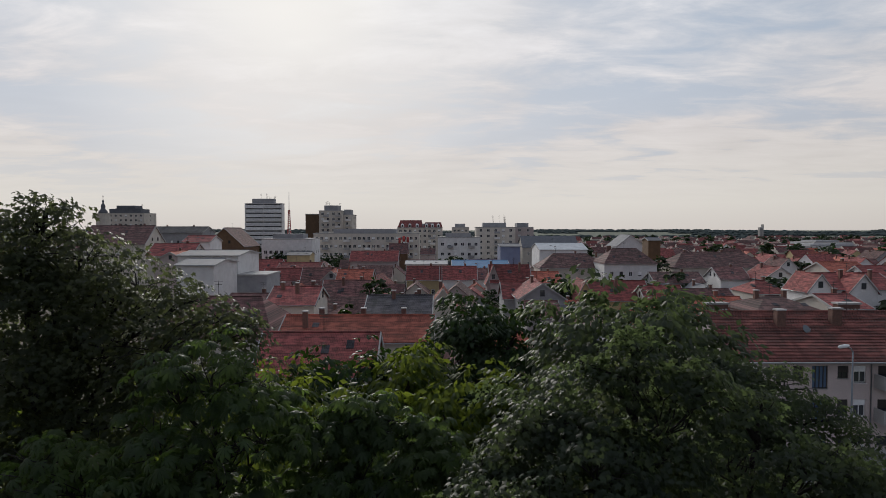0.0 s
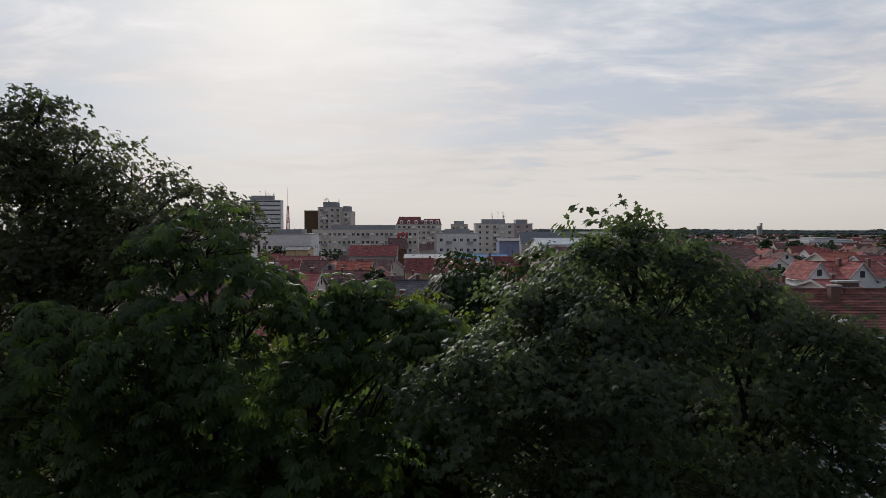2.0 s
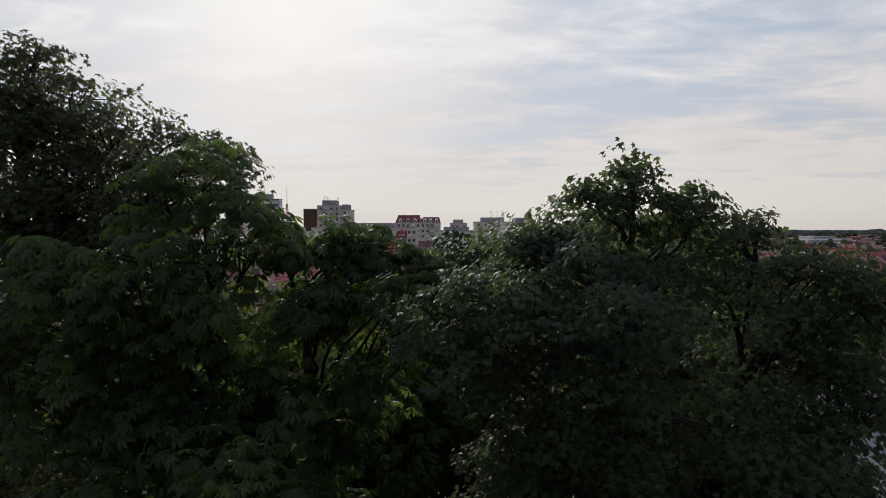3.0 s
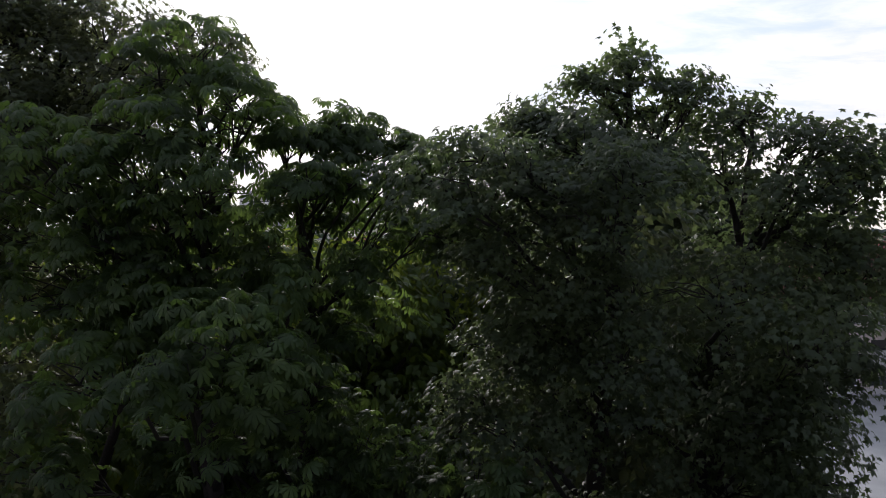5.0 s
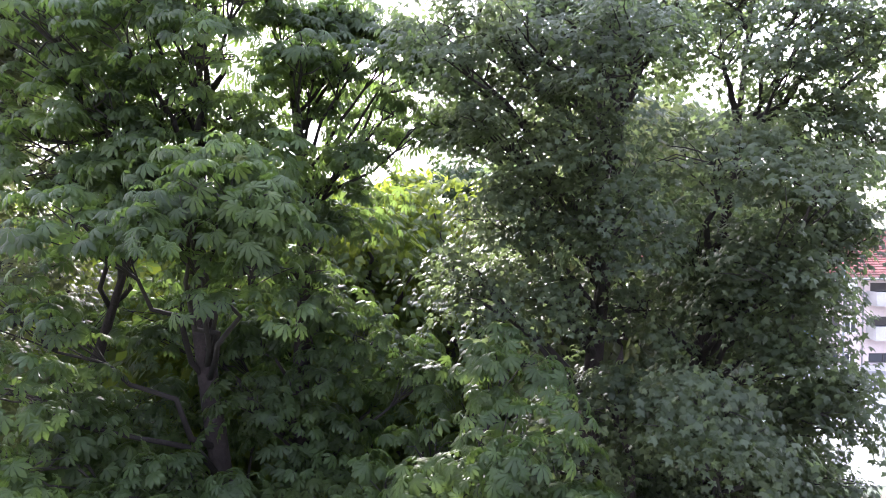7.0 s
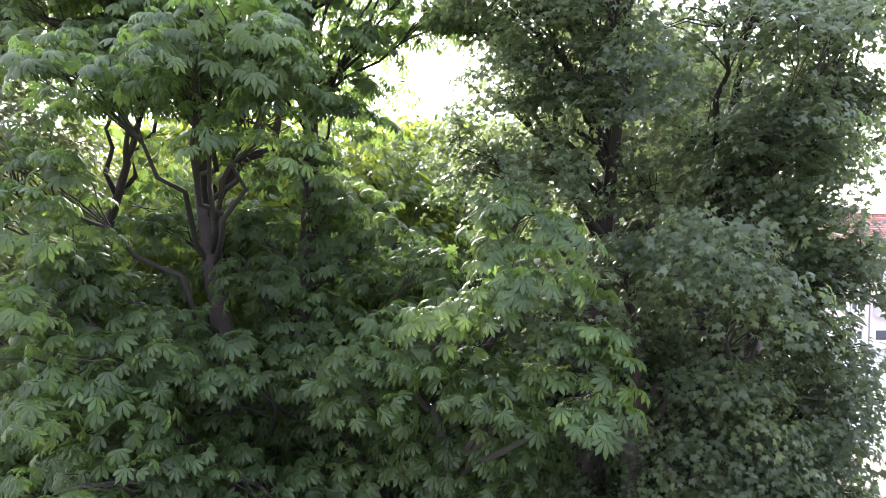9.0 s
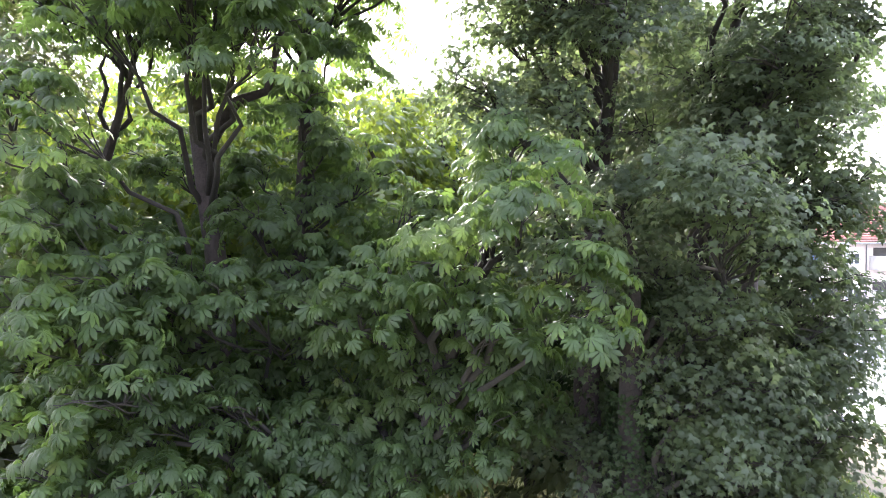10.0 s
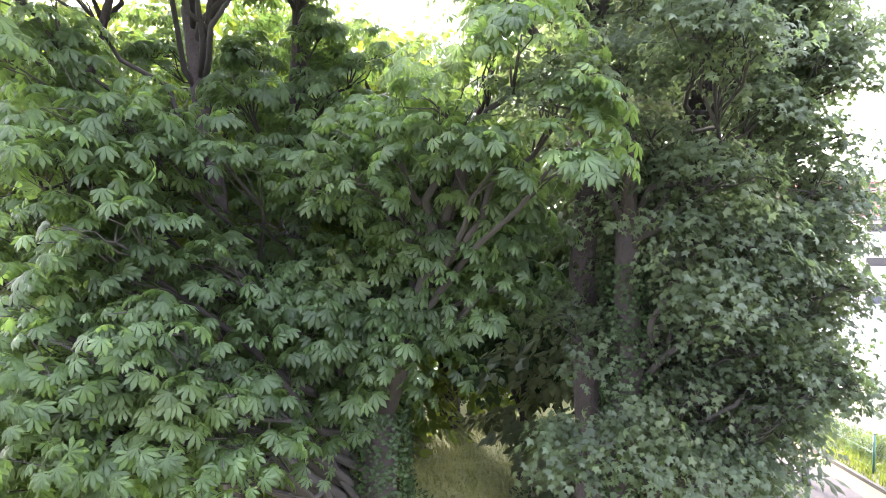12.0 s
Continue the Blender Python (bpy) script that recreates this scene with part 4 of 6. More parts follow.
house(51.5, 170.0, 14.4, 12.0, 9.1, 12.8, 0, "tile_brown", "white", "two-storey white town house with a brown roof", 2, 5, ((-0.3, 0.1), (-0.26, 0.1)), 1, hip=4)
house(72.1, 237.0, 14.0, 10.4, 11.8, 15.9, 90, "tin_grey", "white", "tall grey-roofed house with a white side wall", 2, 3, (), 1)
house(69.6, 200.0, 4.0, 6.0, 14.7, 15.5, 0, "tin_grey", "brown_wall", "brown windowless stair tower", 0, 0, (), 0)
house(78.7, 175.0, 27.1, 13.0, 7.7, 11.6, 0, "tile_brown", "cream", "long terrace under a mossy brown tile roof", 1, 8, ((0.1, 0.0), (-0.3, 0.0)), 1, hip=5)
house(35.8, 125.0, 12.4, 9.0, 4.2, 7.6, 0, "tile_red", "yellow", "ochre-walled house with a red tile roof", 1, 3, ((0.0, -0.15),), 1)
house(29.1, 126.0, 8.0, 3.5, 4.4, 7.8, 90, "tile_red", "yellow", "ochre gable end with dark bargeboards", 1, 1, (), 1)
house(43.5, 120.0, 7.9, 8.0, 4.5, 7.1, 0, "tile_red", "cream", "house with a faded red tile roof and cream walls", 1, 2, ((-0.1, 0.1),), 1)
house(49.1, 113.0, 9.4, 8.0, 5.1, 7.1, 0, "tile_old", "grey", "low house with an old brown tile roof", 1, 3, ((0.2, 0.1),), 1)
house(38.0, 85.0, 8.0, 9.0, 6.8, 8.8, 0, "tile_orange", "cream", "house with a clean orange tile roof and white verges", 1, 3, ((0.2, 0.2),), 1)
house(71.2, 150.0, 7.1, 9.0, 6.3, 8.8, 0, "tile_old", "white", "white gabled cottage with a worn roof", 1, 3, ((0.2, 0.1),), 1)
house(58.6, 152.0, 12.2, 9.0, 5.3, 7.4, 0, "tile_brown", "grey", "low barn with a brown tile roof", 1, 3, ((0.2, 0.1),), 1)
house(79.1, 145.0, 10.0, 7.9, 6.8, 9.4, 90, "tile_red", "white", "white gabled house with a red roof", 1, 3, ((0.2, 0.1),), 1)
house(60.9, 115.0, 6.2, 9.0, 6.6, 8.5, 0, "tile_red", "cream", "cream bungalow with a red hipped roof", 1, 3, ((0.2, 0.1),), 1, hip=2.5)
house(98.2, 174.5, 9.0, 5.1, 7.5, 9.9, 90, "tile_old", "white", "white gable with a dark brown roof", 1, 3, ((0.2, 0.1),), 1)
house(72.7, 108.0, 11.5, 11.0, 8.2, 10.5, 0, "tile_red", "white", "large white house with a red roof and balconies", 2, 4, ((-0.2, -0.2), (0.25, -0.2)), 1)
house(63.9, 104.5, 7.0, 4.1, 8.2, 10.8, 90, "tile_red", "white", "white gable wing with a dark balcony", 2, 1, (), 1)
house(71.2, 104.5, 7.0, 4.9, 7.9, 10.8, 90, "tile_red", "white", "white gable wing with dark bargeboards", 2, 2, (), 1)
house(87.0, 132.0, 8.5, 9.0, 9.3, 11.1, 0, "tile_orange", "cream", "house with a faded orange tile roof and cream walls", 1, 3, ((0.2, 0.1),), 1)
house(89.2, 122.0, 9.7, 9.0, 8.4, 10.9, 0, "tile_red", "white", "house with a faded red tile roof and white walls", 2, 3, ((0.2, 0.1),), 1)
house(44.1, 80.0, 9.4, 10.0, 7.9, 9.5, 0, "tile_brown", "grey", "old long roof patched with moss", 1, 4, ((0.2, 0.05), (-0.2, 0.05)), 1, hip=4)
house(54.0, 83.0, 4.7, 9.0, 8.1, 9.4, 0, "tile_red", "cream", "house with a faded red tile roof and cream walls", 1, 3, ((0.2, 0.1),), 1)
house(-103.9, 195.0, 20.3, 14.0, 13.7, 19.4, 0, "tile_brown", "cream", "four-storey old town house with a brown roof", 3, 6, ((0.3, 0.1), (-0.1, 0.1)), 1)
house(-75.5, 170.0, 12.4, 11.0, 11.2, 14.2, 0, "tile_red", "cream", "house with a faded red tile roof and cream walls", 2, 4, ((0.2, 0.1),), 1)
house(-68.4, 155.5, 11.0, 8.2, 10.5, 12.6, 90, "tile_orange", "pink", "tall gabled house with an orange roof", 2, 2, ((0.2, 0.1),), 1)
house(-76.3, 190.0, 8.4, 10.0, 14.5, 16.2, 0, "tile_red", "white", "ornate white town house with tall windows", 3, 6, (), 1)
house(-113.3, 260.0, 23.3, 14.0, 16.8, 19.2, 0, "tile_grey", "grey", "long grey-roofed apartment terrace", 3, 8, ((0.2, 0.1), (-0.3, 0.1)), 1)
house(-78.6, 224.0, 18.0, 14.2, 12.2, 18.7, 90, "tile_brown", "brown_wall", "dark brown stepped apartment house with a steep roof", 3, 3, (), 1)
house(-55.8, 235.0, 8.7, 9.0, 8.3, 9.4, 0, "tin_grey", "yellow", "small yellow office with a grey roof", 1, 5, (), 1)
house(-25.6, 225.0, 17.6, 9.0, 6.6, 10.0, 0, "tile_red", "pink", "house with a faded red tile roof and pink walls", 1, 3, ((0.2, 0.1),), 1)
house(-17.7, 240.0, 7.3, 9.0, 8.9, 12.4, 0, "tile_old", "brown_wall", "dark maroon-roofed house with plain walls", 1, 2, ((0.2, 0.1),), 1)
house(-6.3, 250.0, 5.9, 8.0, 8.0, 10.0, 0, "tile_old", "cream", "house with a faded brown tile roof and cream walls", 1, 2, ((0.2, 0.1),), 1)
flat_block(-116.7, 393.0, 24.1, 6.0, 34.5, 12, 2, "white", "ten-storey tower block with pale balcony bands", bands=True, mast=True)
flat_block(-76.6, 361.0, 8.3, 18.0, 26.7, 9, 1, "brown_wall", "brown blank-walled stair block of the apartments", windows=False)
flat_block(-65.2, 356.0, 13.5, 16.0, 28.6, 9, 4, "cream", "grey nine-storey apartment block with balconies", balconies=2, mast=True)
flat_block(-56.2, 358.0, 6.6, 16.0, 26.3, 8, 1, "cream", "set-back grey apartment wing with balconies", balconies=1)
flat_block(-65.2, 258.0, 21.2, 16.0, 14.0, 2, 9, "white", "low white office with a strip of dark windows")
flat_block(-38.4, 307.0, 53.0, 14.0, 15.9, 4, 22, "cream", "long four-storey cream apartment slab", balconies=5)
flat_block(-13.3, 352.0, 26.0, 16.0, 18.7, 6, 9, "cream", "cream apartment house below a red mansard", balconies=2)
flat_block(7.7, 291.5, 20.2, 13.0, 14.1, 3, 6, "white", "white apartment block with dark loggias", balconies=2)
flat_block(29.1, 338.0, 21.5, 16.0, 19.0, 6, 5, "cream", "beige six-storey apartment block", balconies=1, mast=True)
flat_block(46.2, 351.0, 11.0, 18.0, 19.0, 6, 2, "pink", "pinkish apartment wing beside the beige block")
flat_block(12.3, 427.0, 11.9, 14.0, 19.1, 5, 4, "cream", "far cream apartment house with a flat roof")
flat_block(-224.1, 429.0, 29.3, 18.0, 29.0, 9, 8, "cream", "grey apartment block with a stepped dark roof storey", mast=True, crown=True)
flat_block(-39.5, 127.0, 6.9, 10.0, 8.9, 2, 3, "grey", "grey flat-roofed workshop without windows", windows=False)
flat_block(265.2, 415.0, 49.9, 30.0, 6.2, 1, 10, "white", "long white factory hall on the plain")
flat_block(287.1, 455.0, 29.1, 30.0, 7.9, 1, 8, "white_roof", "white factory hall with a higher roof")
flat_block(477.4, 902.5, 3.0, 5.0, 19.5, 4, 1, "concrete", "pale round grain silo far off", windows=False)
flat_block(480.8, 902.0, 2.1, 4.0, 23.8, 4, 1, "concrete", "taller pale grain silo far off", windows=False)


def mansard():
    """The red roof with dormers over the cream apartment house."""
    ob = thing("mansard_roof", pose(-13.3, 352, 18.7), "steep red tile mansard with white dormers", "roof")
    for x0, x1, hh in ((-13.0, 1.5, 4.6), (1.5, 13.0, 3.4)):
        w = x1 - x0
        bm = bmesh.new()
        lo = [bm.verts.new(p) for p in ((x0, -8.2, 0), (x1, -8.2, 0), (x1, 8.2, 0), (x0, 8.2, 0))]
        hi = [bm.verts.new(p) for p in ((x0 + 1.5, -3, hh), (x1 - 0.8, -3, hh), (x1 - 0.8, 3, hh), (x0 + 1.5, 3, hh))]
        bm.faces.new(hi)
        for i in range(4):
            bm.faces.new((lo[i], lo[(i + 1) % 4], hi[(i + 1) % 4], hi[i]))
        part("roof", bm, "tile_red", ob)
        for i in range(3):
            c = x0 + w * (i + 0.7) / 3.4
            dm = part("dormer", lathe(bmesh.new(), [(0.9, 0.3), (0.9, 1.8), (0.6, 2.4), (0.1, 2.6)], 10, c, -7.2), "white", ob, "white rounded dormer")
            part("pane", block((c - 0.45, c + 0.45, -8.16, -8.09, 0.7, 1.9)), "pane", dm)
    return ob


mansard()


def lattice_mast(x, y, z0, z1):
    """A slim radio mast of four legs and cross braces, red and white above."""
    ob = thing("radio_mast", pose(x, y, 0), "slim lattice radio mast with whip aerial", "mast")
    n = 14
    top = z0 + (z1 - z0) * 0.62
    for sx, sy in ((-1, -1), (1, -1), (1, 1), (-1, 1)):
        part("leg", tube(bmesh.new(), [(sx * 1.0, sy * 1.0, 0), (sx * 0.75, sy * 0.75, z0), (sx * 0.35, sy * 0.35, top)], [0.2, 0.17, 0.13], 5), "red_paint", ob)
    for i in range(n):
        a = z0 + (top - z0) * i / n
        b = z0 + (top - z0) * (i + 1) / n
        ra, rb = 0.75 - 0.4 * i / n, 0.75 - 0.4 * (i + 1) / n
        bm = bmesh.new()
        for sx, sy, ex, ey in ((-1, -1, 1, -1), (1, -1, 1, 1), (1, 1, -1, 1), (-1, 1, -1, -1)):
            tube(bm, [(sx * ra, sy * ra, a), (ex * rb, ey * rb, b)], [0.09, 0.09], 4)
        part("brace", bm, ("red_paint", "white_trim")[i // 3 % 2], ob)
    part("aerial", tube(bmesh.new(), [(0, 0, top - 0.5), (0, 0, z1)], [0.16, 0.09], 5), "metal", ob)


lattice_mast(-77, 300, 12.7, 36.8)


def church(x, y):
    """A church tower with a tiered onion spire."""
    ob = thing("church_tower", pose(x, y, 0), "baroque church tower with a dark tiered spire", "church")
    part("tower", wall_mesh(6.4, 6.4, 28, row("front", 6.4, 1, 21, 25, 1.6), None, 0.3), "cream", ob)
    part("cornice", block((-3.5, 3.5, -3.5, 3.5, 28, 28.6)), "cream", ob)
    part("spire", lathe(bmesh.new(), [(3.0, 28.6), (2.7, 30.0), (1.6, 31.4), (1.2, 32.2), (1.5, 33.0), (1.2, 34.2), (0.6, 35.2), (0.5, 36.0), (0.7, 36.6), (0.3, 37.6), (0.05, 39.0)], 12), "tin_grey", ob)
    part("cross", block((-0.06, 0.06, -0.06, 0.06, 38.9, 41.0), (-0.5, 0.5, -0.06, 0.06, 40.0, 40.15)), "dark_metal", ob)


church(-229.5, 405)


def striped_stack(x, y, z):
    ob = thing("factory_chimney", pose(x, y, 0), "slim red-and-white banded steel chimney", "chimney", "banded chimneys")
    for i in range(6):
        part("band", lathe(bmesh.new(), [(0.55, z * i / 6), (0.55, z * (i + 1) / 6)], 10), "red_paint" if i % 2 else "white_trim", ob)


for sx, sz in ((-19.0, 14.5), (-17.2, 15.2), (-15.4, 14.8)):
    striped_stack(sx, 262, sz)


def dish(ob, x, y, z, r, turn=20, tilt=60):
    """A satellite dish on a short arm."""
    bm = bmesh.new()
    lathe(bm, [(r, 0.0), (r * 0.98, 0.02), (r * 0.7, -0.12 * r), (r * 0.3, -0.22 * r), (0.03, -0.25 * r)], 20)
    dd = part("satellite_dish", bm, "dish", ob, "grey satellite dish")
    dd.matrix_local = pose(x, y, z, tilt, 0, turn)
    part("arm", tube(bmesh.new(), [(0, 0, -0.25 * r), (0, 0.3, -0.9)], [0.03, 0.03], 6), "metal", dd)
    part("feed", tube(bmesh.new(), [(0, -r, 0), (0, -0.1, r * 0.9)], [0.02, 0.03], 6), "metal", dd)
    return dd


def street_block():
    """The plastered apartment house on the far side of the street, with its tiled roof."""
    w, d, eave, ridge = 31.0, 10.0, 8.1, 11.0
    x0, y0 = 39.5, 54.0
    ob = thing("apartment_house", pose(x0, y0, 0), "pink-beige plastered apartment house with a worn red tile roof", "building")
    holes, kinds = [], []
    for c, kk in ((-14.0, 1), (-11.6, 0), (-10.2, 0), (-8.4, 2), (-6.5, 0), (-5.1, 1), (-2.3, 4), (0.6, 1), (2.6, 0), (5.0, 1), (7.5, 0), (10.5, 1), (13.5, 0)):
        for f, (za, zb) in enumerate(((0.7, 1.5), (3.15, 4.55), (5.95, 7.35))):
            wd = {0: 0.9, 1: 1.0, 2: 1.3, 4: 2.6}[kk]
            if kk == 0 and f == 2:
                za += 0.35
            a = c + w / 2 - wd / 2
            holes.append(("front", a, a + wd, za if kk != 2 else za - (0.5 if f else 0), zb))
            kinds.append((kk, f))
    holes += row("left", d, 2, 3.15, 4.55, 1.0) + row("left", d, 2, 5.95, 7.35, 1.0)
    kinds += [(1, 1)] * 4
    part("wall", wall_mesh(w, d, eave, holes, ridge - 0.05, 0.25), "pink", ob, "pink-beige plaster wall with stains")
    for q, (kk, f) in zip(holes, kinds):
        window(ob, w, d, q, "white_trim" if kk == 1 else "dark_trim", "blue_pane" if kk == 2 else "pane", True, 3 if kk == 2 else 1, 0 if kk == 2 or f == 0 else (0.35 if kk == 1 else 0.5))
    # plinth, string course and the row of vents below the eave
    part("plinth", block((-w / 2 - 0.06, w / 2 + 0.06, -d / 2 - 0.06, d / 2 + 0.06, 0, 0.5)), "concrete", ob)
    for c in (-14.0, -10.2, -6.5, 0.6, 5.0):
        for i in range(5):
            part("vent", block((c - 0.5 + i * 0.24, c - 0.4 + i * 0.24, -d / 2 - 0.012, -d / 2 - 0.002, 7.62, 7.7)), "dark_trim", ob)
    for f in (2.9, 5.7):
        bal = part("balcony", block((-3.9, -0.7, -d / 2 - 1.2, -d / 2, f - 0.15, f), (-3.9, -0.7, -d / 2 - 1.2, -d / 2 - 1.1, f, f + 1.0), (-3.9, -3.8, -d / 2 - 1.1, -d / 2, f, f + 1.0), (-0.8, -0.7, -d / 2 - 1.1, -d / 2, f, f + 1.0)), "concrete", ob, "stained concrete balcony")
        part("rail", tube(bmesh.new(), [(-3.9, -d / 2 - 1.15, f + 1.12), (-0.7, -d / 2 - 1.15, f + 1.12)], [0.025, 0.025], 6), "dark_metal", bal)
    # rafters under the eave
    for i in range(40):
        rx = -w / 2 + 0.4 + i * (w - 0.8) / 39
        part("rafter", block((rx - 0.05, rx + 0.05, -d / 2 - 0.55, -d / 2, eave - 0.32, eave - 0.18)), "dark_trim", ob)
    # roof slopes laid in overlapping courses
    k = (ridge - eave) / (d / 2)
    over = 0.7
    courses = 17
    for s in (-1, 1):
        e0, e1 = s * (d / 2 + over), 0.0
        z0 = eave - over * k
        for i in range(courses):
            t0, t1 = i / courses, (i + 1) / courses
            ya, yb = e0 + (e1 - e0) * t0, e0 + (e1 - e0) * (t1 + 0.012)
            za, zb = z0 + (ridge - z0) * t0 + 0.20, z0 + (ridge - z0) * t1 + 0.15
            cs = [(-w / 2 - 0.4, ya, za), (w / 2 + 0.4, ya, za), (w / 2 + 0.4, yb, zb), (-w / 2 - 0.4, yb, zb)]
            part("tile_course", slab(cs if s < 0 else cs[::-1], 0.09), "tile_near", ob)
    part("ridge_cap", tube(bmesh.new(), [(-w / 2 - 0.4, 0, ridge + 0.14), (w / 2 + 0.4, 0, ridge + 0.14)], [0.14, 0.14], 8), "tile_near", ob)
    part("gutter", tube(bmesh.new(), [(-w / 2 - 0.4, -d / 2 - over - 0.06, eave - over * k + 0.06), (w / 2 + 0.4, -d / 2 - over - 0.06, eave - over * k + 0.06)], [0.08, 0.08], 8), "metal", ob)
    for c in (-4.2, 1.6, 11.0):
        part("downpipe", tube(bmesh.new(), [(c, -d / 2 - 0.08, 0.1), (c, -d / 2 - 0.08, eave - 0.5), (c, -d / 2 - over, eave - 0.4)], [0.05, 0.05, 0.05], 6), "metal", ob)
    for cx, cy, top, wx in ((-9.9, -1.6, 11.6, 0.75), (-4.9, -1.4, 11.7, 0.85), (9, -1.5, 12.0, 0.8)):
        chimney(ob, cx, cy, ridge - abs(cy) * k - 0.3, top, wx, 0.6)
    for cx, wx in ((-14.5, 1.9), (-2.5, 2.0), (6.0, 2.0)):
        c = part("chimney", block((cx - wx / 2, cx + wx / 2, 0.3, 1.1, ridge - 0.6, ridge + 0.75)), "brick", ob)
        part("cap", block((cx - wx / 2 - 0.1, cx + wx / 2 + 0.1, 0.2, 1.2, ridge + 0.75, ridge + 0.9)), "concrete", c)
        for i in range(6):
            px = cx - wx / 2 + 0.2 + i * (wx - 0.4) / 5
            part("pot", lathe(bmesh.new(), [(0.09, ridge + 0.2), (0.11, ridge + 0.32), (0.08, ridge + 0.36)], 8, px, 0.22), "concrete", c)
    dish(ob, -8.0, -2.4, 9.95, 0.40)
    part("aerial", tube(bmesh.new(), [(-3.4, -0.6, ridge - 0.4), (-3.4, -0.6, ridge + 1.9)], [0.025, 0.02], 5), "dark_metal", ob)
    ac = part("air_conditioner", block((1.3, 2.0, -d / 2 - 0.32, -d / 2, 6.7, 7.2)), "white_trim", ob, "white air-conditioning box")
    part("fan_grille", lathe(bmesh.new(), [(0.2, 0), (0.2, 0.02)], 16), "dark_trim", ac).matrix_local = pose(1.6, -d / 2 - 0.325, 6.95, 90)
    return ob


street_block()


def street_lamp_tall(x, y):
    ob = thing("street_lamp", pose(x, y, 0), "tall grey steel street lamp with one arm", "lamp")
    part("pole", tube(bmesh.new(), [(0, 0, 0), (0, 0, 9.2)], [0.09, 0.05], 10), "dish", ob)
    part("arm", tube(bmesh.new(), [(0, 0, 9.1), (-0.15, 0, 9.4), (-0.4, 0, 9.5)], [0.05, 0.045, 0.04], 8), "metal", ob)
    h = part("head", lathe(bmesh.new(), [(0.02, -0.45), (0.13, -0.3), (0.15, 0.1), (0.1, 0.4), (0.03, 0.5)], 12), "white_trim", ob, "pale oval lamp head")
    h.matrix_local = pose(-0.75, 0, 9.56, 0, 82, 0)


street_lamp_tall(31.7, 46.0)

# far houses of the plain, copied from a few kinds
rnd = random.Random(7)
KINDS = []
for i, (w, d, e, r, roof, wall) in enumerate([(11, 8, 3.2, 6.4, "tile_red", "white"), (13, 9, 3.4, 7.0, "tile_old", "cream"), (10, 9, 3.2, 6.8, "tile_orange", "cream"), (14, 9, 3.6, 7.2, "tile_brown", "grey"),
                                              (10, 8, 5.6, 8.8, "tile_red", "white"), (12, 9, 3.2, 6.6, "tile_red", "yellow")]):
    KINDS.append(house(-150 - 22 * i, 470 + 9 * i, w, d, e, r, 90 * (i % 2), roof, wall, "small town house with a %s and %s walls" % (M[roof].name.replace("_", " "), wall), 1, 2, ((0.2, 0.1),), 1, 0.0, "far houses"))
count = 0
for ring in range(14):
    y = 205 + ring * 21 + 0.55 * ring * ring
    span = y * 0.80
    step = 16 + ring * 1.5
    x = 0.27 * y if y < 330 else -span
    while x < span:
        x += step * rnd.uniform(0.8, 1.7)
        if y > 300 and -0.62 * y < x < 0.16 * y and y < 460:
            continue
        copy_thing(KINDS[rnd.randrange(len(KINDS))], pose(x, y + rnd.uniform(-6, 6), 0, 0, 0, rnd.choice((0, 90, 0, 80, 12, -15))))
        count += 1
        if count > 60:
            break

# sheds, side wings and low cottages that fill the yards between
rnd = random.Random(12)
ROOFS = ("tile_red", "tile_old", "tile_brown", "tile_old", "tile_red", "tile_orange", "tile_brown", "tin_grey")
SMALL = []
for i, (w, d, e, r) in enumerate([(7, 5, 2.4, 4.2), (10, 6, 2.6, 5.0), (12, 7, 2.8, 5.6), (8, 6, 2.5, 4.8), (14, 7, 2.8, 5.8), (6, 5, 2.4, 4.4), (11, 8, 3.0, 6.2), (9, 7, 2.6, 5.6)]):
    SMALL.append(house(-62 + 13 * i, 240 + 3 * (i % 3), w, d, e, r, 90 * (i % 2), ROOFS[i], ("grey", "cream", "pink", "white")[i % 4],
                       "low outbuilding with a %s and rendered walls" % M[ROOFS[i]].name.replace("_", " "), 1, 1, ((0.2, 0.1),) if i % 2 else (), 0, 0.0, "yard buildings"))
made = 0
for _ in range(2600):
    y = 66 + 190 * rnd.random() ** 1.2
    x = rnd.uniform(-0.42 * y, 0.80 * y)
    i = rnd.randrange(8)
    size = (7, 10, 12, 8, 14, 6, 11, 9)[i] / 2 * 0.8
    if y < 60 + 0.1 * abs(x) or any(math.hypot(x - a, y - b) < size + c * 0.8 for a, b, c in PLOTS):
        continue
    PLOTS.append((x, y, size))
    copy_thing(SMALL[i], pose(x, y, 0, 0, 0, rnd.choice((0, 90, 90, 5, -6, 84))))
    made += 1
    if made > 160:
        break

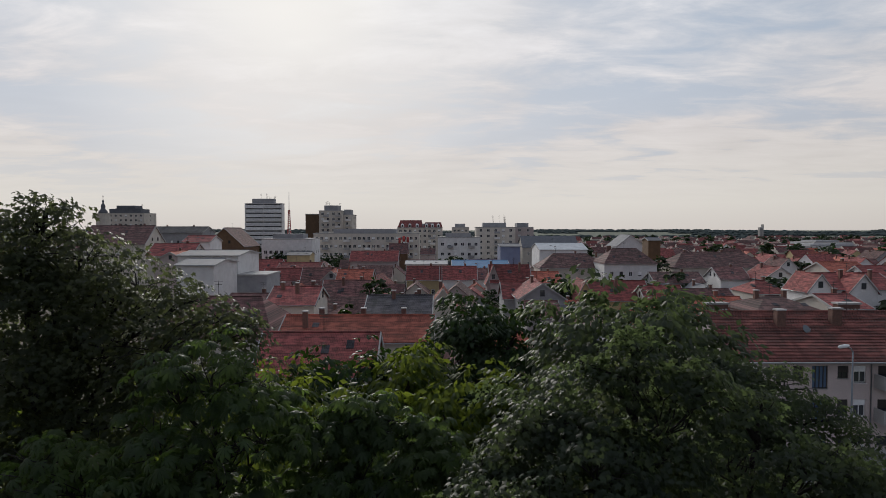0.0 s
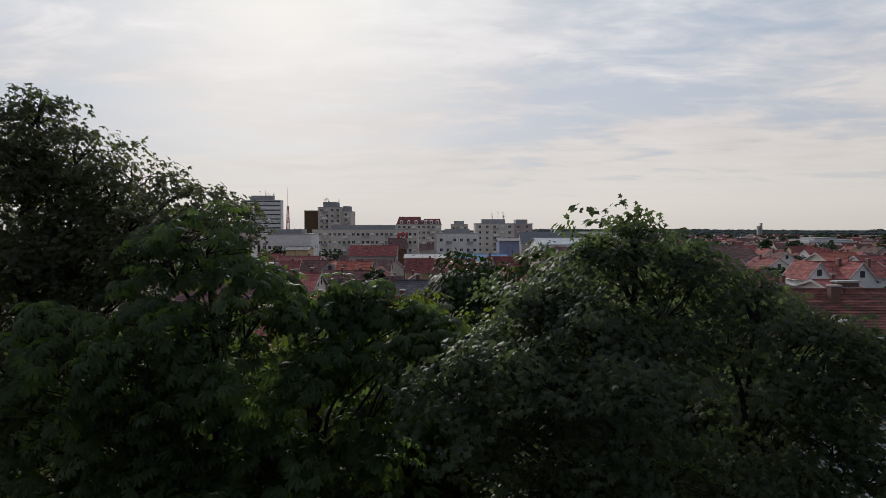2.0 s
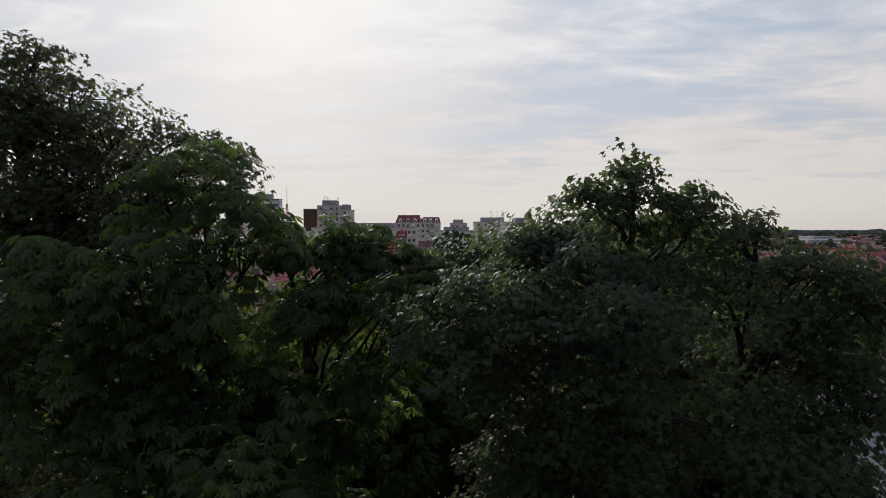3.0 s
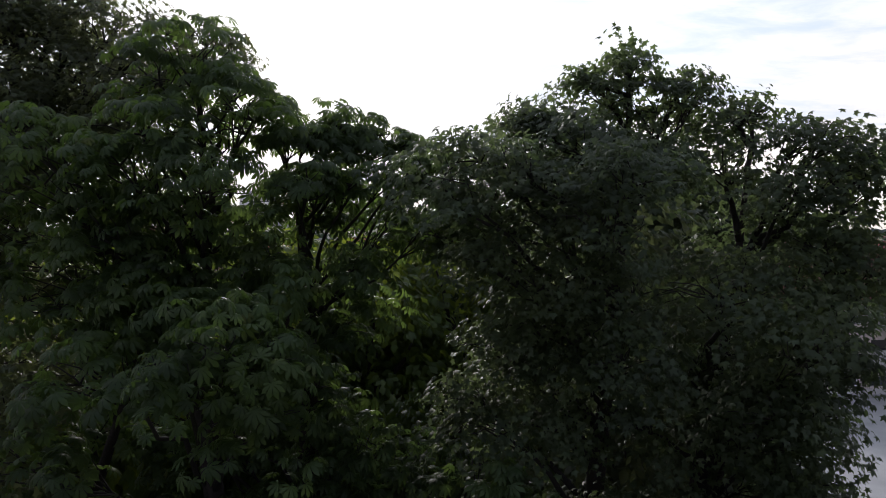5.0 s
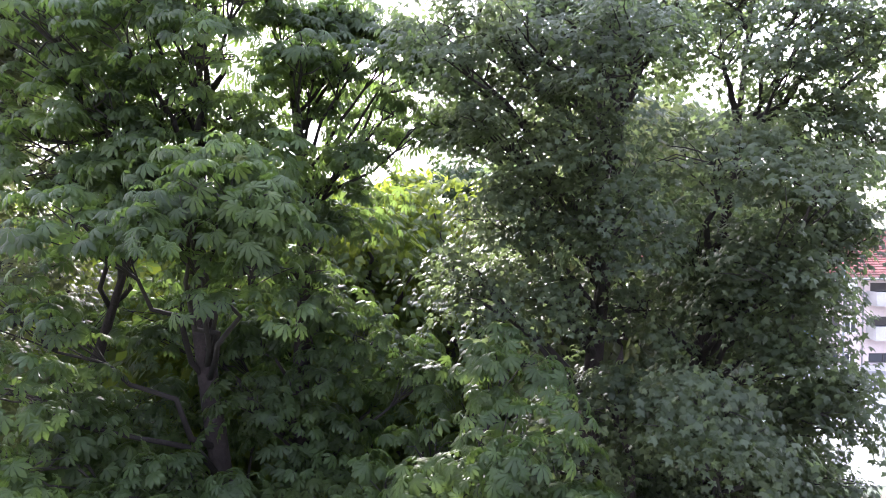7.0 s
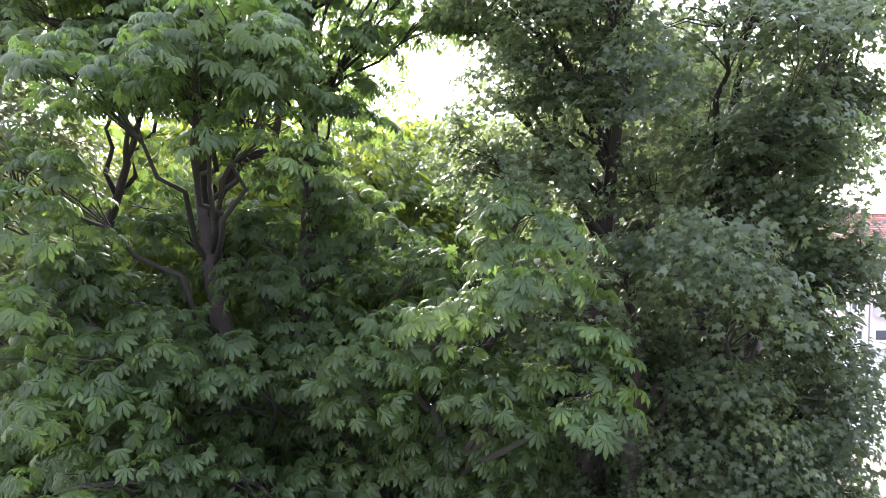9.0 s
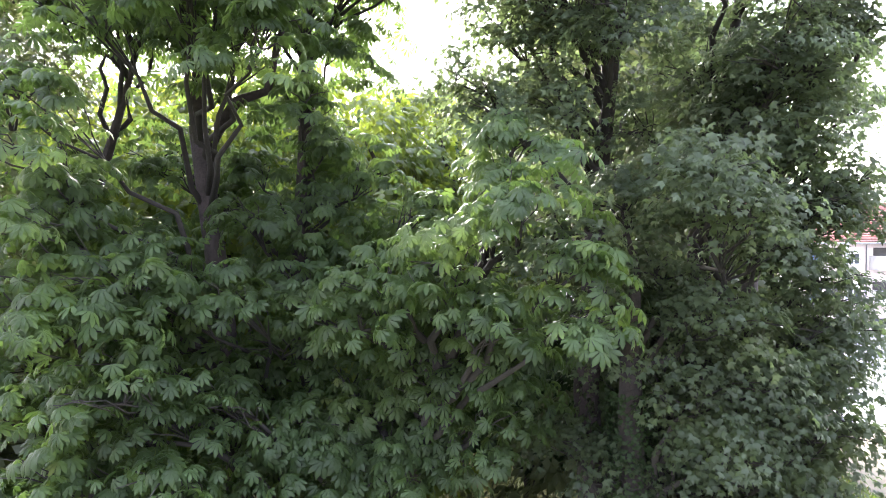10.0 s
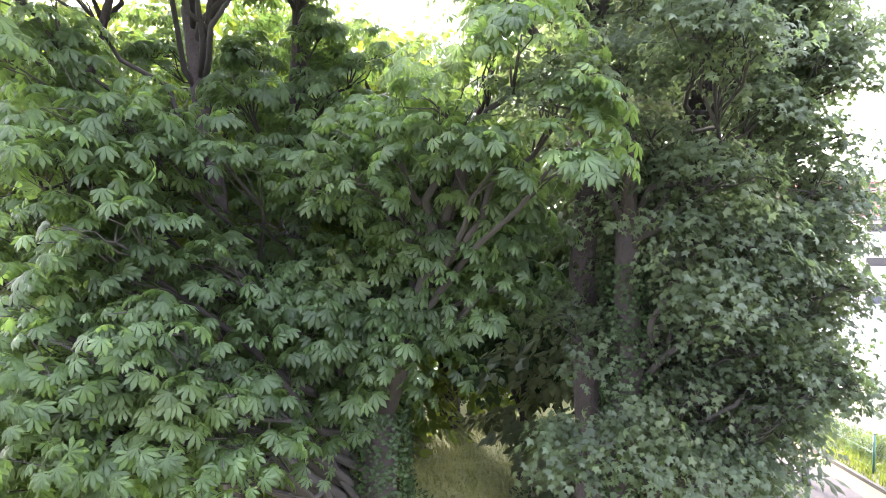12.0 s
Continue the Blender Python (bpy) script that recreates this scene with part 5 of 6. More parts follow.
# trees among the houses
TREES = [plain_tree(24.5, 128, 8.5, 3.4, "dark_leaf", "round dark garden tree among roofs", 0.1, 16, 0.36, 0.78, "oval", 5),
         plain_tree(62, 172, 11, 2.6, "dark_leaf", "weeping street tree beside the terrace", 0.12, 16, 0.4, 0.75, "oval", 6),
         plain_tree(66, 117, 9.5, 4.6, "dark_leaf", "broad dark tree between the houses", 0.08, 18, 0.3, 0.92, "oval", 8)]
for x, y, k in ((-55, 282, 0), (-50, 285, 0), (-112, 330, 0), (-105, 335, 0), (-13.5, 120, 1), (-14.5, 92, 0), (-10.5, 94, 0), (74, 96, 2), (80, 100, 0), (58, 150, 2), (42, 140, 0), (46, 138, 0), (-2, 230, 0), (5, 236, 2), (-44, 250, 0),
                (20, 96, 0), (33, 98, 0), (120, 200, 2), (128, 205, 0), (135, 204, 2), (95, 240, 2), (88, 236, 0), (76, 200, 0), (110, 180, 0), (69, 112, 2), (62, 119, 0), (26, 127, 0), (67, 172, 1), (45, 150, 0), (50, 112, 0)):
    copy_thing(TREES[k], pose(x, y, -2.0 if k != 2 else -1.5, 0, 0, rnd.uniform(0, 360)))
FAR = [plain_tree(150, 330, 9.5, 4.2, "dark_leaf", "dark tree between far houses", 0.1, 8, 0.085, 1.55, "oval", 15),
       plain_tree(190, 350, 11, 3.4, "dark_leaf", "tall dark tree between far houses", 0.1, 8, 0.085, 1.55, "oval", 16)]
for i in range(130):
    y = rnd.uniform(240, 900)
    x = rnd.uniform(0.12 * y, 0.78 * y) if i < 100 else rnd.uniform(-0.75 * y, 0.1 * y)
    copy_thing(FAR[rnd.randrange(2)], pose(x, y, rnd.uniform(-2.0, -0.2), 0, 0, rnd.uniform(0, 360)))


BUSH = plain_tree(30, 90, 5.0, 2.2, "dark_leaf", "small leafy garden tree in a yard", 0.08, 9, 0.4, 0.6, "oval", 25, "garden trees")
made = 0
for _ in range(900):
    y = 70 + 200 * rnd.random() ** 1.2
    x = rnd.uniform(-0.40 * y, 0.78 * y)
    if all(math.hypot(x - a, y - b) > 1.6 + c * 0.72 for a, b, c in PLOTS):
        copy_thing(BUSH, pose(x, y, rnd.uniform(-1.2, -0.2), 0, 0, rnd.uniform(0, 360)))
        made += 1
        if made > 70:
            break


def far_woods():
    """Belts of wood on the plain, in many small crowns."""
    rng = np.random.default_rng(3)
    ps = []
    for y, n, h in ((950, 420, 5.5), (1150, 600, 6.5), (1500, 700, 8), (2100, 800, 9.5), (3000, 900, 11), (4300, 1100, 13)):
        x = rng.uniform(-0.85 * y, 0.85 * y, n)
        on = np.sin(x / y * 9 + y * 0.01) + 0.5 * np.sin(x / y * 31 + y) > -0.35
        ps.append(np.stack([x, y + rng.uniform(-0.05, 0.05, n) * y, rng.uniform(0.45, 1.0, n) * h], 1)[on])
    p = np.concatenate(ps)
    blob = [(0, 0, 1.0)] + [(math.cos(a) * 0.6, math.sin(a) * 0.6, 0.72) for a in (0.3, 2.4, 4.5)] + [(math.cos(a) * 0.9, math.sin(a) * 0.9, 0.0) for a in (1.2, 3.3, 5.5)]
    tf = [(0, 1, 2), (0, 2, 3), (0, 3, 1), (1, 4, 2), (2, 4, 5), (2, 5, 3), (3, 5, 6), (3, 6, 1), (1, 6, 4)]
    tv = np.array(blob)
    co = p[:, None] * (1, 1, 0) + tv[None] * (p[:, 2:3, None] * np.array((2.6, 0.9, 1.0)))
    faces = (np.array(tf)[None] + (np.arange(len(p)) * len(tv))[:, None, None]).reshape(-1, 3)
    me = bpy.data.meshes.new("far_woods")
    me.from_pydata(co.reshape(-1, 3).tolist(), [], faces.tolist())
    me.materials.append(M["hazed_wood"])
    tagged(new("far_woods", me), "belts of dark trees along the horizon, greyed blue for haze", "woods", kind="stuff")


far_woods()


def far_town():
    """The outskirts: many small houses too far off to tell apart."""
    rg = random.Random(31)
    vs, fs, ms = [], [], []
    for i in range(760):
        y = rg.uniform(430, 1000) if i < 520 else rg.uniform(340, 560)
        x = rg.uniform(-0.8 * y, 0.8 * y) if i < 520 else rg.uniform(0.2 * y, 0.8 * y)
        w, d, e, r = rg.uniform(4, 7), rg.uniform(3.5, 5), rg.uniform(2.6, 4.5), 0
        r = e + rg.uniform(2.2, 3.6)
        c, s = (1, 0) if rg.random() < 0.6 else (0, 1)
        n = len(vs)
        for px, py, pz in ((-w, -d, 0), (w, -d, 0), (w, d, 0), (-w, d, 0), (-w, -d, e), (w, -d, e), (w, d, e), (-w, d, e), (-w, 0, r), (w, 0, r)):
            vs.append((x + px * c - py * s, y + px * s + py * c, pz))
        k = rg.choice((1, 1, 2, 3, 3))
        for f, m in (((0, 1, 5, 4), 0), ((2, 3, 7, 6), 0), ((1, 2, 6, 9, 5), 0), ((3, 0, 4, 8, 7), 0), ((4, 5, 9, 8), k), ((6, 7, 8, 9), k)):
            fs.append([n + i for i in f])
            ms.append(m)
    me = bpy.data.meshes.new("far_town")
    me.from_pydata(vs, [], fs)
    for key in ("cream", "tile_red", "tile_brown", "tile_old"):
        me.materials.append(M[key])
    me.polygons.foreach_set("material_index", ms)
    tagged(new("far_town", me), "outskirts of small red-roofed houses on the plain", "houses", kind="stuff")


far_town()


# ---- the park's edge ----
sheet("path", [(7.6, -25), (11.2, -25), (11.3, 24), (7.9, 24)], "path", 0.006, "trodden pinkish dirt path between the trees and the fence", "path")
sheet("worn_earth", [(2.5, 15.0), (7.7, 15.4), (7.8, 18.2), (3.0, 17.6)], "soil", 0.005, "bare earth worn through the lawn", "ground")
sheet("litter_strip", [(11.2, -25), (11.95, -25), (11.95, 24), (11.3, 24)], "litter", 0.007, "strip of dry leaves along the bed", "ground")
sheet("bed", [(12.08, -5), (30, -5), (30, 26), (12.08, 26)], "soil", 0.03, "weedy garden bed behind a low kerb", "ground")
kerb = thing("kerb", pose(0, 0, 0), "low grey concrete kerb edging the garden bed", "kerb", kind="structure")
for i in range(29):
    ya = -5 + i * 1.0
    part("kerb_stone", block((11.96, 12.08, ya, ya + 0.985, -0.1, 0.10)), "kerb", kerb)


def fence():
    """Green steel posts with tension wires and mesh along the bed."""
    ob = thing("fence", pose(12.6, 9.7, 0), "low wire fence on dark green steel posts", "fence")
    for i in range(6):
        p = part("post", tube(bmesh.new(), [(0, 2.3 * i, -0.2), (0, 2.3 * i, 1.15)], [0.035, 0.035], 8), "green_metal", ob)
        part("post_cap", lathe(bmesh.new(), [(0.04, 1.15), (0.03, 1.18)], 8, 0, 2.3 * i), "dark_metal", p)
    for z in (0.15, 0.6, 1.05):
        part("wire", tube(bmesh.new(), [(0.04, 0, z), (0.04, 11.5, z)], [0.006, 0.006], 4), "green_metal", ob)
    bm = bmesh.new()
    for i in range(90):
        y = i * 11.5 / 90
        tube(bm, [(0.045, y, 0.1), (0.045, min(11.5, y + 0.95), 1.05)], [0.003, 0.003], 3)
        tube(bm, [(0.047, y, 1.05), (0.047, min(11.5, y + 0.95), 0.1)], [0.003, 0.003], 3)
    part("mesh", bm, "green_metal", ob, kind="stuff")


fence()


def park_lamp(x, y):
    """A black park lamp: square post, bracket arm and a bell with a frosted bowl."""
    ob = thing("park_lamp", pose(x, y, 0), "black park lamp with a bell shade hung from an arm", "lamp")
    part("base", lathe(bmesh.new(), [(0.16, 0), (0.16, 0.08), (0.11, 0.14), (0.10, 0.7), (0.08, 0.78)], 14), "dark_metal", ob)
    part("post", tube(bmesh.new(), [(0, 0, 0.7), (0, 0, 4.1)], [0.075, 0.06], 12), "dark_metal", ob)
    arm = part("arm", block((-0.12, 0.78, -0.05, 0.05, 4.08, 4.2), (0.66, 0.78, -0.05, 0.05, 3.86, 4.08)), "dark_metal", ob)
    part("brace", tube(bmesh.new(), [(0.05, 0, 3.7), (0.3, 0, 3.95), (0.55, 0, 4.08)], [0.02, 0.02, 0.02], 6), "dark_metal", arm)
    sh = part("shade", lathe(bmesh.new(), [(0.05, 3.88), (0.10, 3.86), (0.13, 3.74), (0.15, 3.62), (0.24, 3.52), (0.31, 3.47), (0.31, 3.45), (0.22, 3.46)], 20, 0.72, 0), "dark_metal", ob, "black bell-shaped shade")
    part("bowl", lathe(bmesh.new(), [(0.27, 3.455), (0.25, 3.38), (0.17, 3.30), (0.04, 3.27)], 20, 0.72, 0), "bell", sh, "frosted glass bowl")


park_lamp(10.25, 16.0)


def garage():
    """A beige boarded garage with a flat roof at the street's edge."""
    ob = thing("garage", pose(13.6, 24.6, 0), "beige boarded garage with a flat pale roof", "garage")
    part("wall", wall_mesh(3.0, 4.4, 2.75, [("left", 1.0, 3.4, 0.02, 2.1)], None, 0.12), "beige", ob)
    for i in range(12):
        x = -1.5 + i * 0.25
        part("board", block((x, x + 0.235, -2.225, -2.202, 0.05, 2.7)), "beige", ob)
    part("roof", block((-1.65, 1.65, -2.4, 2.4, 2.75, 2.92)), "concrete", ob)
    part("door", block((-1.45, -1.4, -1.18, 1.18, 0.03, 2.08)), "white_trim", ob)


garage()


def blades(name, x0, x1, y0, y1, n, hh, mat, label, seed, cat="grass", wide=0.012):
    """Tufts of upright blades."""
    rng = np.random.default_rng(seed)
    p = np.stack([rng.uniform(x0, x1, n), rng.uniform(y0, y1, n), np.zeros(n)], 1)
    up = np.stack([rng.normal(size=n) * 0.35, rng.normal(size=n) * 0.35, np.ones(n)], 1)
    nor = np.stack([rng.normal(size=n), rng.normal(size=n), 0 * p[:, 0]], 1)
    me = leaf_mesh(name, "blade", p, up, nor, hh * rng.uniform(0.5, 1.2, n))
    me.materials.append(M[mat])
    tagged(new(name, me), label, cat, kind="stuff")


blades("lawn_grass", -5, 6, 12.5, 22, 26000, 0.12, "lawn_blade", "short worn lawn grass", 21)
blades("weeds", 12.1, 14.6, 12, 22.5, 5000, 0.30, "weed", "yellow-green weeds growing behind the fence", 22)


def shrub(x, y, h, r, mat, label, seed, n=900, kind="oval", size=0.1):
    rng = np.random.default_rng(seed)
    ob = thing("shrub", pose(x, y, 0), label, "shrub", "park shrubs")
    u = unit(rng.normal(size=(n, 3)))
    u[:, 2] = abs(u[:, 2])
    p = u * (rng.random((n, 1)) ** 0.4) * (r, r, h)
    me = leaf_mesh("foliage", kind, p, u + rng.normal(size=p.shape) * 0.4 + (0, 0, -0.3), u + (0, 0, 0.6) + rng.normal(size=p.shape) * 0.3, size * rng.uniform(0.6, 1.3, n))
    me.materials.append(M[mat])
    f = new("foliage", me)
    f.parent = ob
    tagged(f, kind="stuff")
    for i in range(6):
        a = i * 1.05
        part("stem", tube(bmesh.new(), [(0.1 * math.cos(a), 0.1 * math.sin(a), -0.05), (r * 0.5 * math.cos(a), r * 0.5 * math.sin(a), h * 0.7)], [0.02, 0.008], 5), "twig", ob)


for i, (x, y, h, r, m, n) in enumerate([(13.3, 20.5, 1.1, 0.9, "lime", 1200), (13.6, 18.0, 0.7, 0.7, "lime", 900), (13.0, 15.4, 0.6, 0.6, "lime", 800), (14.2, 16.8, 0.9, 0.8, "chestnut", 1000), (13.2, 22.0, 2.0, 0.7, "lime", 1400),
                                          (-0.4, 10.4, 2.6, 0.9, "dark_leaf", 3200), (4.6, 12.0, 1.6, 1.1, "dark_leaf", 2200), (2.6, 13.5, 1.2, 1.0, "dark_leaf", 1600), (-6, 15, 2.2, 1.6, "lime", 3000), (-9.5, 14, 2.4, 1.6, "dark_leaf", 3000), (1.0, 25, 2.2, 1.7, "dark_leaf", 2000), (4.2, 25.2, 2.0, 1.6, "dark_leaf", 2000), (7.0, 25, 2.3, 1.6, "dark_leaf", 2000), (-2.5, 25.5, 2.4, 1.9, "dark_leaf", 1800), (-6, 26, 2.6, 2.0, "dark_leaf", 1800),
                                          (-10, 26, 2.4, 2.2, "dark_leaf", 1800), (-14, 25.5, 2.6, 2.2, "dark_leaf", 1800), (-18.5, 26, 2.6, 2.4, "dark_leaf", 1800), (-13, 20, 2.0, 2.0, "lime", 2200), (-1.3, 22, 2.7, 1.5, "dark_leaf", 2400)]):
    shrub(x, y, h, r, m, "leafy %s shrub beside the trees" % ("yellow-green" if m == "lime" else "dark green"), 90 + i, n, size=0.1 if y < 22.5 else 0.2)

# ---- the park's trees ----

def ivy(tree, radius, height, seed):
    """Ivy that wraps a trunk from the ground up; on the maple it stands in for shade."""
    rng = np.random.default_rng(seed)
    n = int(2600 * radius * height)
    a, z = rng.random(n) * 6.283, height * rng.random(n) ** 0.85
    out = np.stack([np.cos(a), np.sin(a), 0 * a], 1)
    p = out * (radius * (1.45 - 0.3 * z / height) + 0.10 * rng.random(n))[:, None] + np.stack([0 * a, 0.08 + 0 * a, z], 1)
    me = leaf_mesh("ivy", "maple", p, out * 0.5 + (0, 0, -0.9) + rng.normal(size=p.shape) * 0.3, out + (0, 0, 0.35) + rng.normal(size=p.shape) * 0.25, rng.uniform(0.04, 0.075, n))
    me.materials.append(M["dark_leaf"])
    ob = new("ivy", me)
    ob.parent = tree
    tagged(ob, "dark glossy ivy round the trunk, on the maple added for shade", kind="stuff")


# backlit tree: its shade is painted into the leaf colour
park_tree("maple_tree", "maple", (-9.3, 12.2), 11, 0.26, "shade_leaf", "tall dense tree, high uneven crown, leaf green darkened as backlit", [(-7.64, 11.5, 19, 0.4), (-7.7, 11.5, 18.06, 0.7), (-7.32, 11.5, 17.46, 0.75), (-8.19, 11.5, 17.62, 0.8), (-6.23, 11.3, 17.33, 0.7),
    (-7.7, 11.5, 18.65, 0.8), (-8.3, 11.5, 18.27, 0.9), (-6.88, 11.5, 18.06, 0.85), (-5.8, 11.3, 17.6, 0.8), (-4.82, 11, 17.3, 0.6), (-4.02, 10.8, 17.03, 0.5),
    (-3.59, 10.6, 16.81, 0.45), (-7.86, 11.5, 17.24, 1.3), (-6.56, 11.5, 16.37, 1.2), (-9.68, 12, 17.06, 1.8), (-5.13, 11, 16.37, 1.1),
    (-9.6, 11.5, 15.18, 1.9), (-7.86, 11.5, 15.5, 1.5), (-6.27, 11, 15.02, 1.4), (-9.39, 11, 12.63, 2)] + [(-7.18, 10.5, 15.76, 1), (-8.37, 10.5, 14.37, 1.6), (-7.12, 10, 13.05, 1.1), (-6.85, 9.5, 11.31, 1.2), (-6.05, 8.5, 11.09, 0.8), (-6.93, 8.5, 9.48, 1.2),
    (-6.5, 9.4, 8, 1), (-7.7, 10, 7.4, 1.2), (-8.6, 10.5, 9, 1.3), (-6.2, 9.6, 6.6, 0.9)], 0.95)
park_tree("chestnut_tree", "chestnut", (-3.4, 10.2), 10.7, 0.2, "chestnut", "horse chestnut with drooping fans of green leaves", [(-2.85, 7.3, 12.07, 0.55), (-1.98, 7.5, 11.99, 0.45), (-3.67, 9.4, 16.3, 0.75), (-4.3, 9.4, 16.08, 0.7), (-3.02, 9.3, 15.99, 0.6),
    (-2.67, 9, 15.4, 0.7), (-3.35, 9, 15.15, 0.9), (-4.38, 9.2, 15.21, 0.9), (-4.5, 8.7, 14.7, 0.7), (-6, 8.8, 15.05, 0.75), (-3.35, 8.7, 14.3, 0.7),
    (-2.4, 7.4, 12.17, 0.8), (-3.15, 7.2, 11.83, 0.7), (-4.48, 7.6, 11.8, 0.7), (-4.96, 9, 13.66, 0.9), (-5.81, 9, 14.42, 0.8), (-3.86, 9, 14.85, 0.8),
    (-2.25, 7.6, 11.23, 0.7), (-5.26, 7.8, 10.61, 0.7), (-3.7, 7.2, 6.83, 0.8)] + [(-4.79, 7, 8.02, 0.8), (-4.98, 7, 9.94, 0.7), (-4.85, 7.1, 8.94, 0.6), (-5.14, 8.2, 9.33, 0.7), (-3.52, 8.2, 8.24, 0.55)], 0.66, lean=-0.6, arm=[(-3.85, 10.3, 9.9), (-3.6, 10.25, 10.7), (-3.3, 10.2, 11.1), (-2.75, 10.1, 11.25), (-2.55, 10, 12.0), (-2.2, 9.9, 12.9)])
park_tree("chestnut_tree", "chestnut", (-2.3, 10.9), 12.2, 0.18, "chestnut", "horse chestnut with a thin top and forked dark trunk", [(-2.16, 10.2, 12.39, 0.5), (-2.97, 10, 12.67, 0.5), (-1.6, 10.3, 12, 0.45), (-4.39, 9.6, 12.57, 0.5), (-0.64, 10.6, 13.85, 0.43), (0.06, 10.8, 13.66, 0.39),
    (-2.44, 9.8, 15.15, 0.47), (-1.79, 10.3, 15.29, 0.43), (-0.92, 10.4, 15.18, 0.43), (-1.33, 9.8, 14.5, 0.55), (-0.42, 10, 14.65, 0.47),
    (-1.9, 9, 14.38, 0.55), (-0.04, 10.2, 15.01, 0.35), (-2.73, 10, 15.76, 0.22), (-2.07, 10, 15.33, 0.39),
    (-1.53, 10.2, 15.42, 0.39), (-1.01, 10.3, 15.34, 0.35), (-0.54, 10.3, 15.15, 0.2)] + [(-1.87, 10.2, 14.5, 0.55), (-0.09, 10.4, 14.63, 0.39), (-2.55, 9.5, 13.28, 0.55), (-1.29, 10.2, 13.06, 0.47), (-2.78, 8.1, 7.95, 0.6),
    (-1.84, 10, 7.72, 0.6), (-2.36, 9.5, 6.99, 0.7), (-3.69, 7.6, 8.19, 0.7), (-4.36, 7.4, 7.38, 0.8), (-2.12, 10, 11, 0.6), (-2.85, 9.6, 9.12, 0.6),
    (-1.79, 10.3, 10.35, 0.5), (-3.19, 10.6, 9.94, 0.4), (-0.92, 10.4, 9.89, 0.5), (-0.04, 10.2, 9.21, 0.5), (-4.8, 10.5, 9.92, 0.5), (-1.82, 10.5, 9.32, 0.5),
    ], 0.85)
ivy(park_tree("chestnut_tree", "chestnut", (-0.75, 9.4), 4, 0.32, "chestnut", "broad horse chestnut with low boughs over the lawn", [(-4.92, 7.2, 4.58, 0.7), (-3.71, 7.1, 4.88, 0.7), (-4.78, 7.3, 5.92, 0.6), (-4.98, 6.9, 4.03, 0.7), (-2.41, 7.2, 4.99, 0.6), (1.13, 7.2, 9.14, 0.85),
    (0.33, 7.5, 8.35, 0.85), (-0.62, 7.8, 8.23, 0.6), (1.72, 7.1, 8.4, 0.5), (1.89, 7, 7.82, 0.35), (0.83, 7.6, 7.68, 0.6), (-0.94, 8, 7.59, 0.5),
    (1.1, 8, 10.01, 0.6), (-1.94, 8.4, 5.66, 0.7), (-0.67, 8.4, 5.33, 0.6), (-3.4, 7, 5.7, 0.7), (-4.33, 6.8, 5.36, 0.8), (-3.09, 6.9, 4.42, 0.8),
    (-2.21, 7, 4.32, 0.8), (-4.01, 6.7, 4.24, 0.9)] + [(-1.8, 8.5, 4.05, 0.5), (-0.2, 8.9, 5.7, 0.5), (-5.48, 7.6, 5.45, 0.6), (-4.33, 7.6, 6.45, 0.6), (-1.29, 9.5, 6.43, 0.6), (-2.82, 8.2, 6.49, 0.6),
    (-2.98, 7.8, 5.26, 0.6), (-5.98, 8.4, 6.4, 0.5), (-1.21, 8.9, 4.44, 0.4), (0, 8.7, 6.6, 0.7), (0.8, 8.8, 6, 0.7), (-0.7, 8.8, 5.6, 0.7),
    (0.5, 8.8, 7.2, 0.6), (1.25, 8.9, 6.8, 0.6), (-0.4, 8.6, 7.3, 0.6), (-1.6, 8.6, 6, 0.6), (-1.9, 8.9, 7.6, 0.55)], 1.15), 0.36, 4.2, 301)
park_tree("maple_tree", "maple", (2.7, 9.9), 9, 0.24, "maple", "maple with a tall leafy top and dark trunk", [(0.91, 9.1, 11.97, 0.55), (1.5, 9, 11.56, 0.55), (0.36, 9.2, 11.17, 0.55), (1, 9.1, 10.59, 0.75), (1.84, 9, 10.71, 0.55), (0.65, 10.4, 13.55, 0.5),
    (3.37, 10.3, 16.64, 0.35), (2.42, 10.2, 16.29, 0.25), (4.3, 10.1, 16.21, 0.3), (0.64, 9.6, 14.75, 0.32), (0.95, 9.5, 14.83, 0.3), (0.24, 9.8, 14.27, 0.4),
    (0.77, 9.5, 14.06, 0.6), (1.61, 9.7, 15.56, 0.34), (1.28, 9.6, 15.39, 0.3), (2, 9.8, 15.52, 0.3), (3.37, 10.3, 16.36, 0.5), (2.85, 10.2, 16.05, 0.5),
    (3.77, 10.2, 15.76, 0.55), (4.3, 10.1, 15.83, 0.5)] + [(2.61, 10, 15.24, 0.65), (3.39, 9.8, 14.74, 0.9), (1.69, 9.6, 14.62, 0.5), (0.12, 8, 14.36, 0.7), (1.41, 8.5, 14.49, 0.7), (2.31, 9.2, 14.86, 0.9),
    (2.69, 8, 14.36, 0.75), (2.24, 8, 13.76, 0.7), (0.67, 8.2, 14.7, 0.5), (2.63, 8.3, 11.83, 0.9), (0.7, 8.5, 13.3, 0.5), (1.5, 8.4, 12.9, 0.6), (2.3, 8.4, 13.1, 0.6), (1.2, 8.6, 12.3, 0.45), (2.1, 8.6, 12.3, 0.55), (1.7, 8.6, 13.8, 0.5)], 1.22)
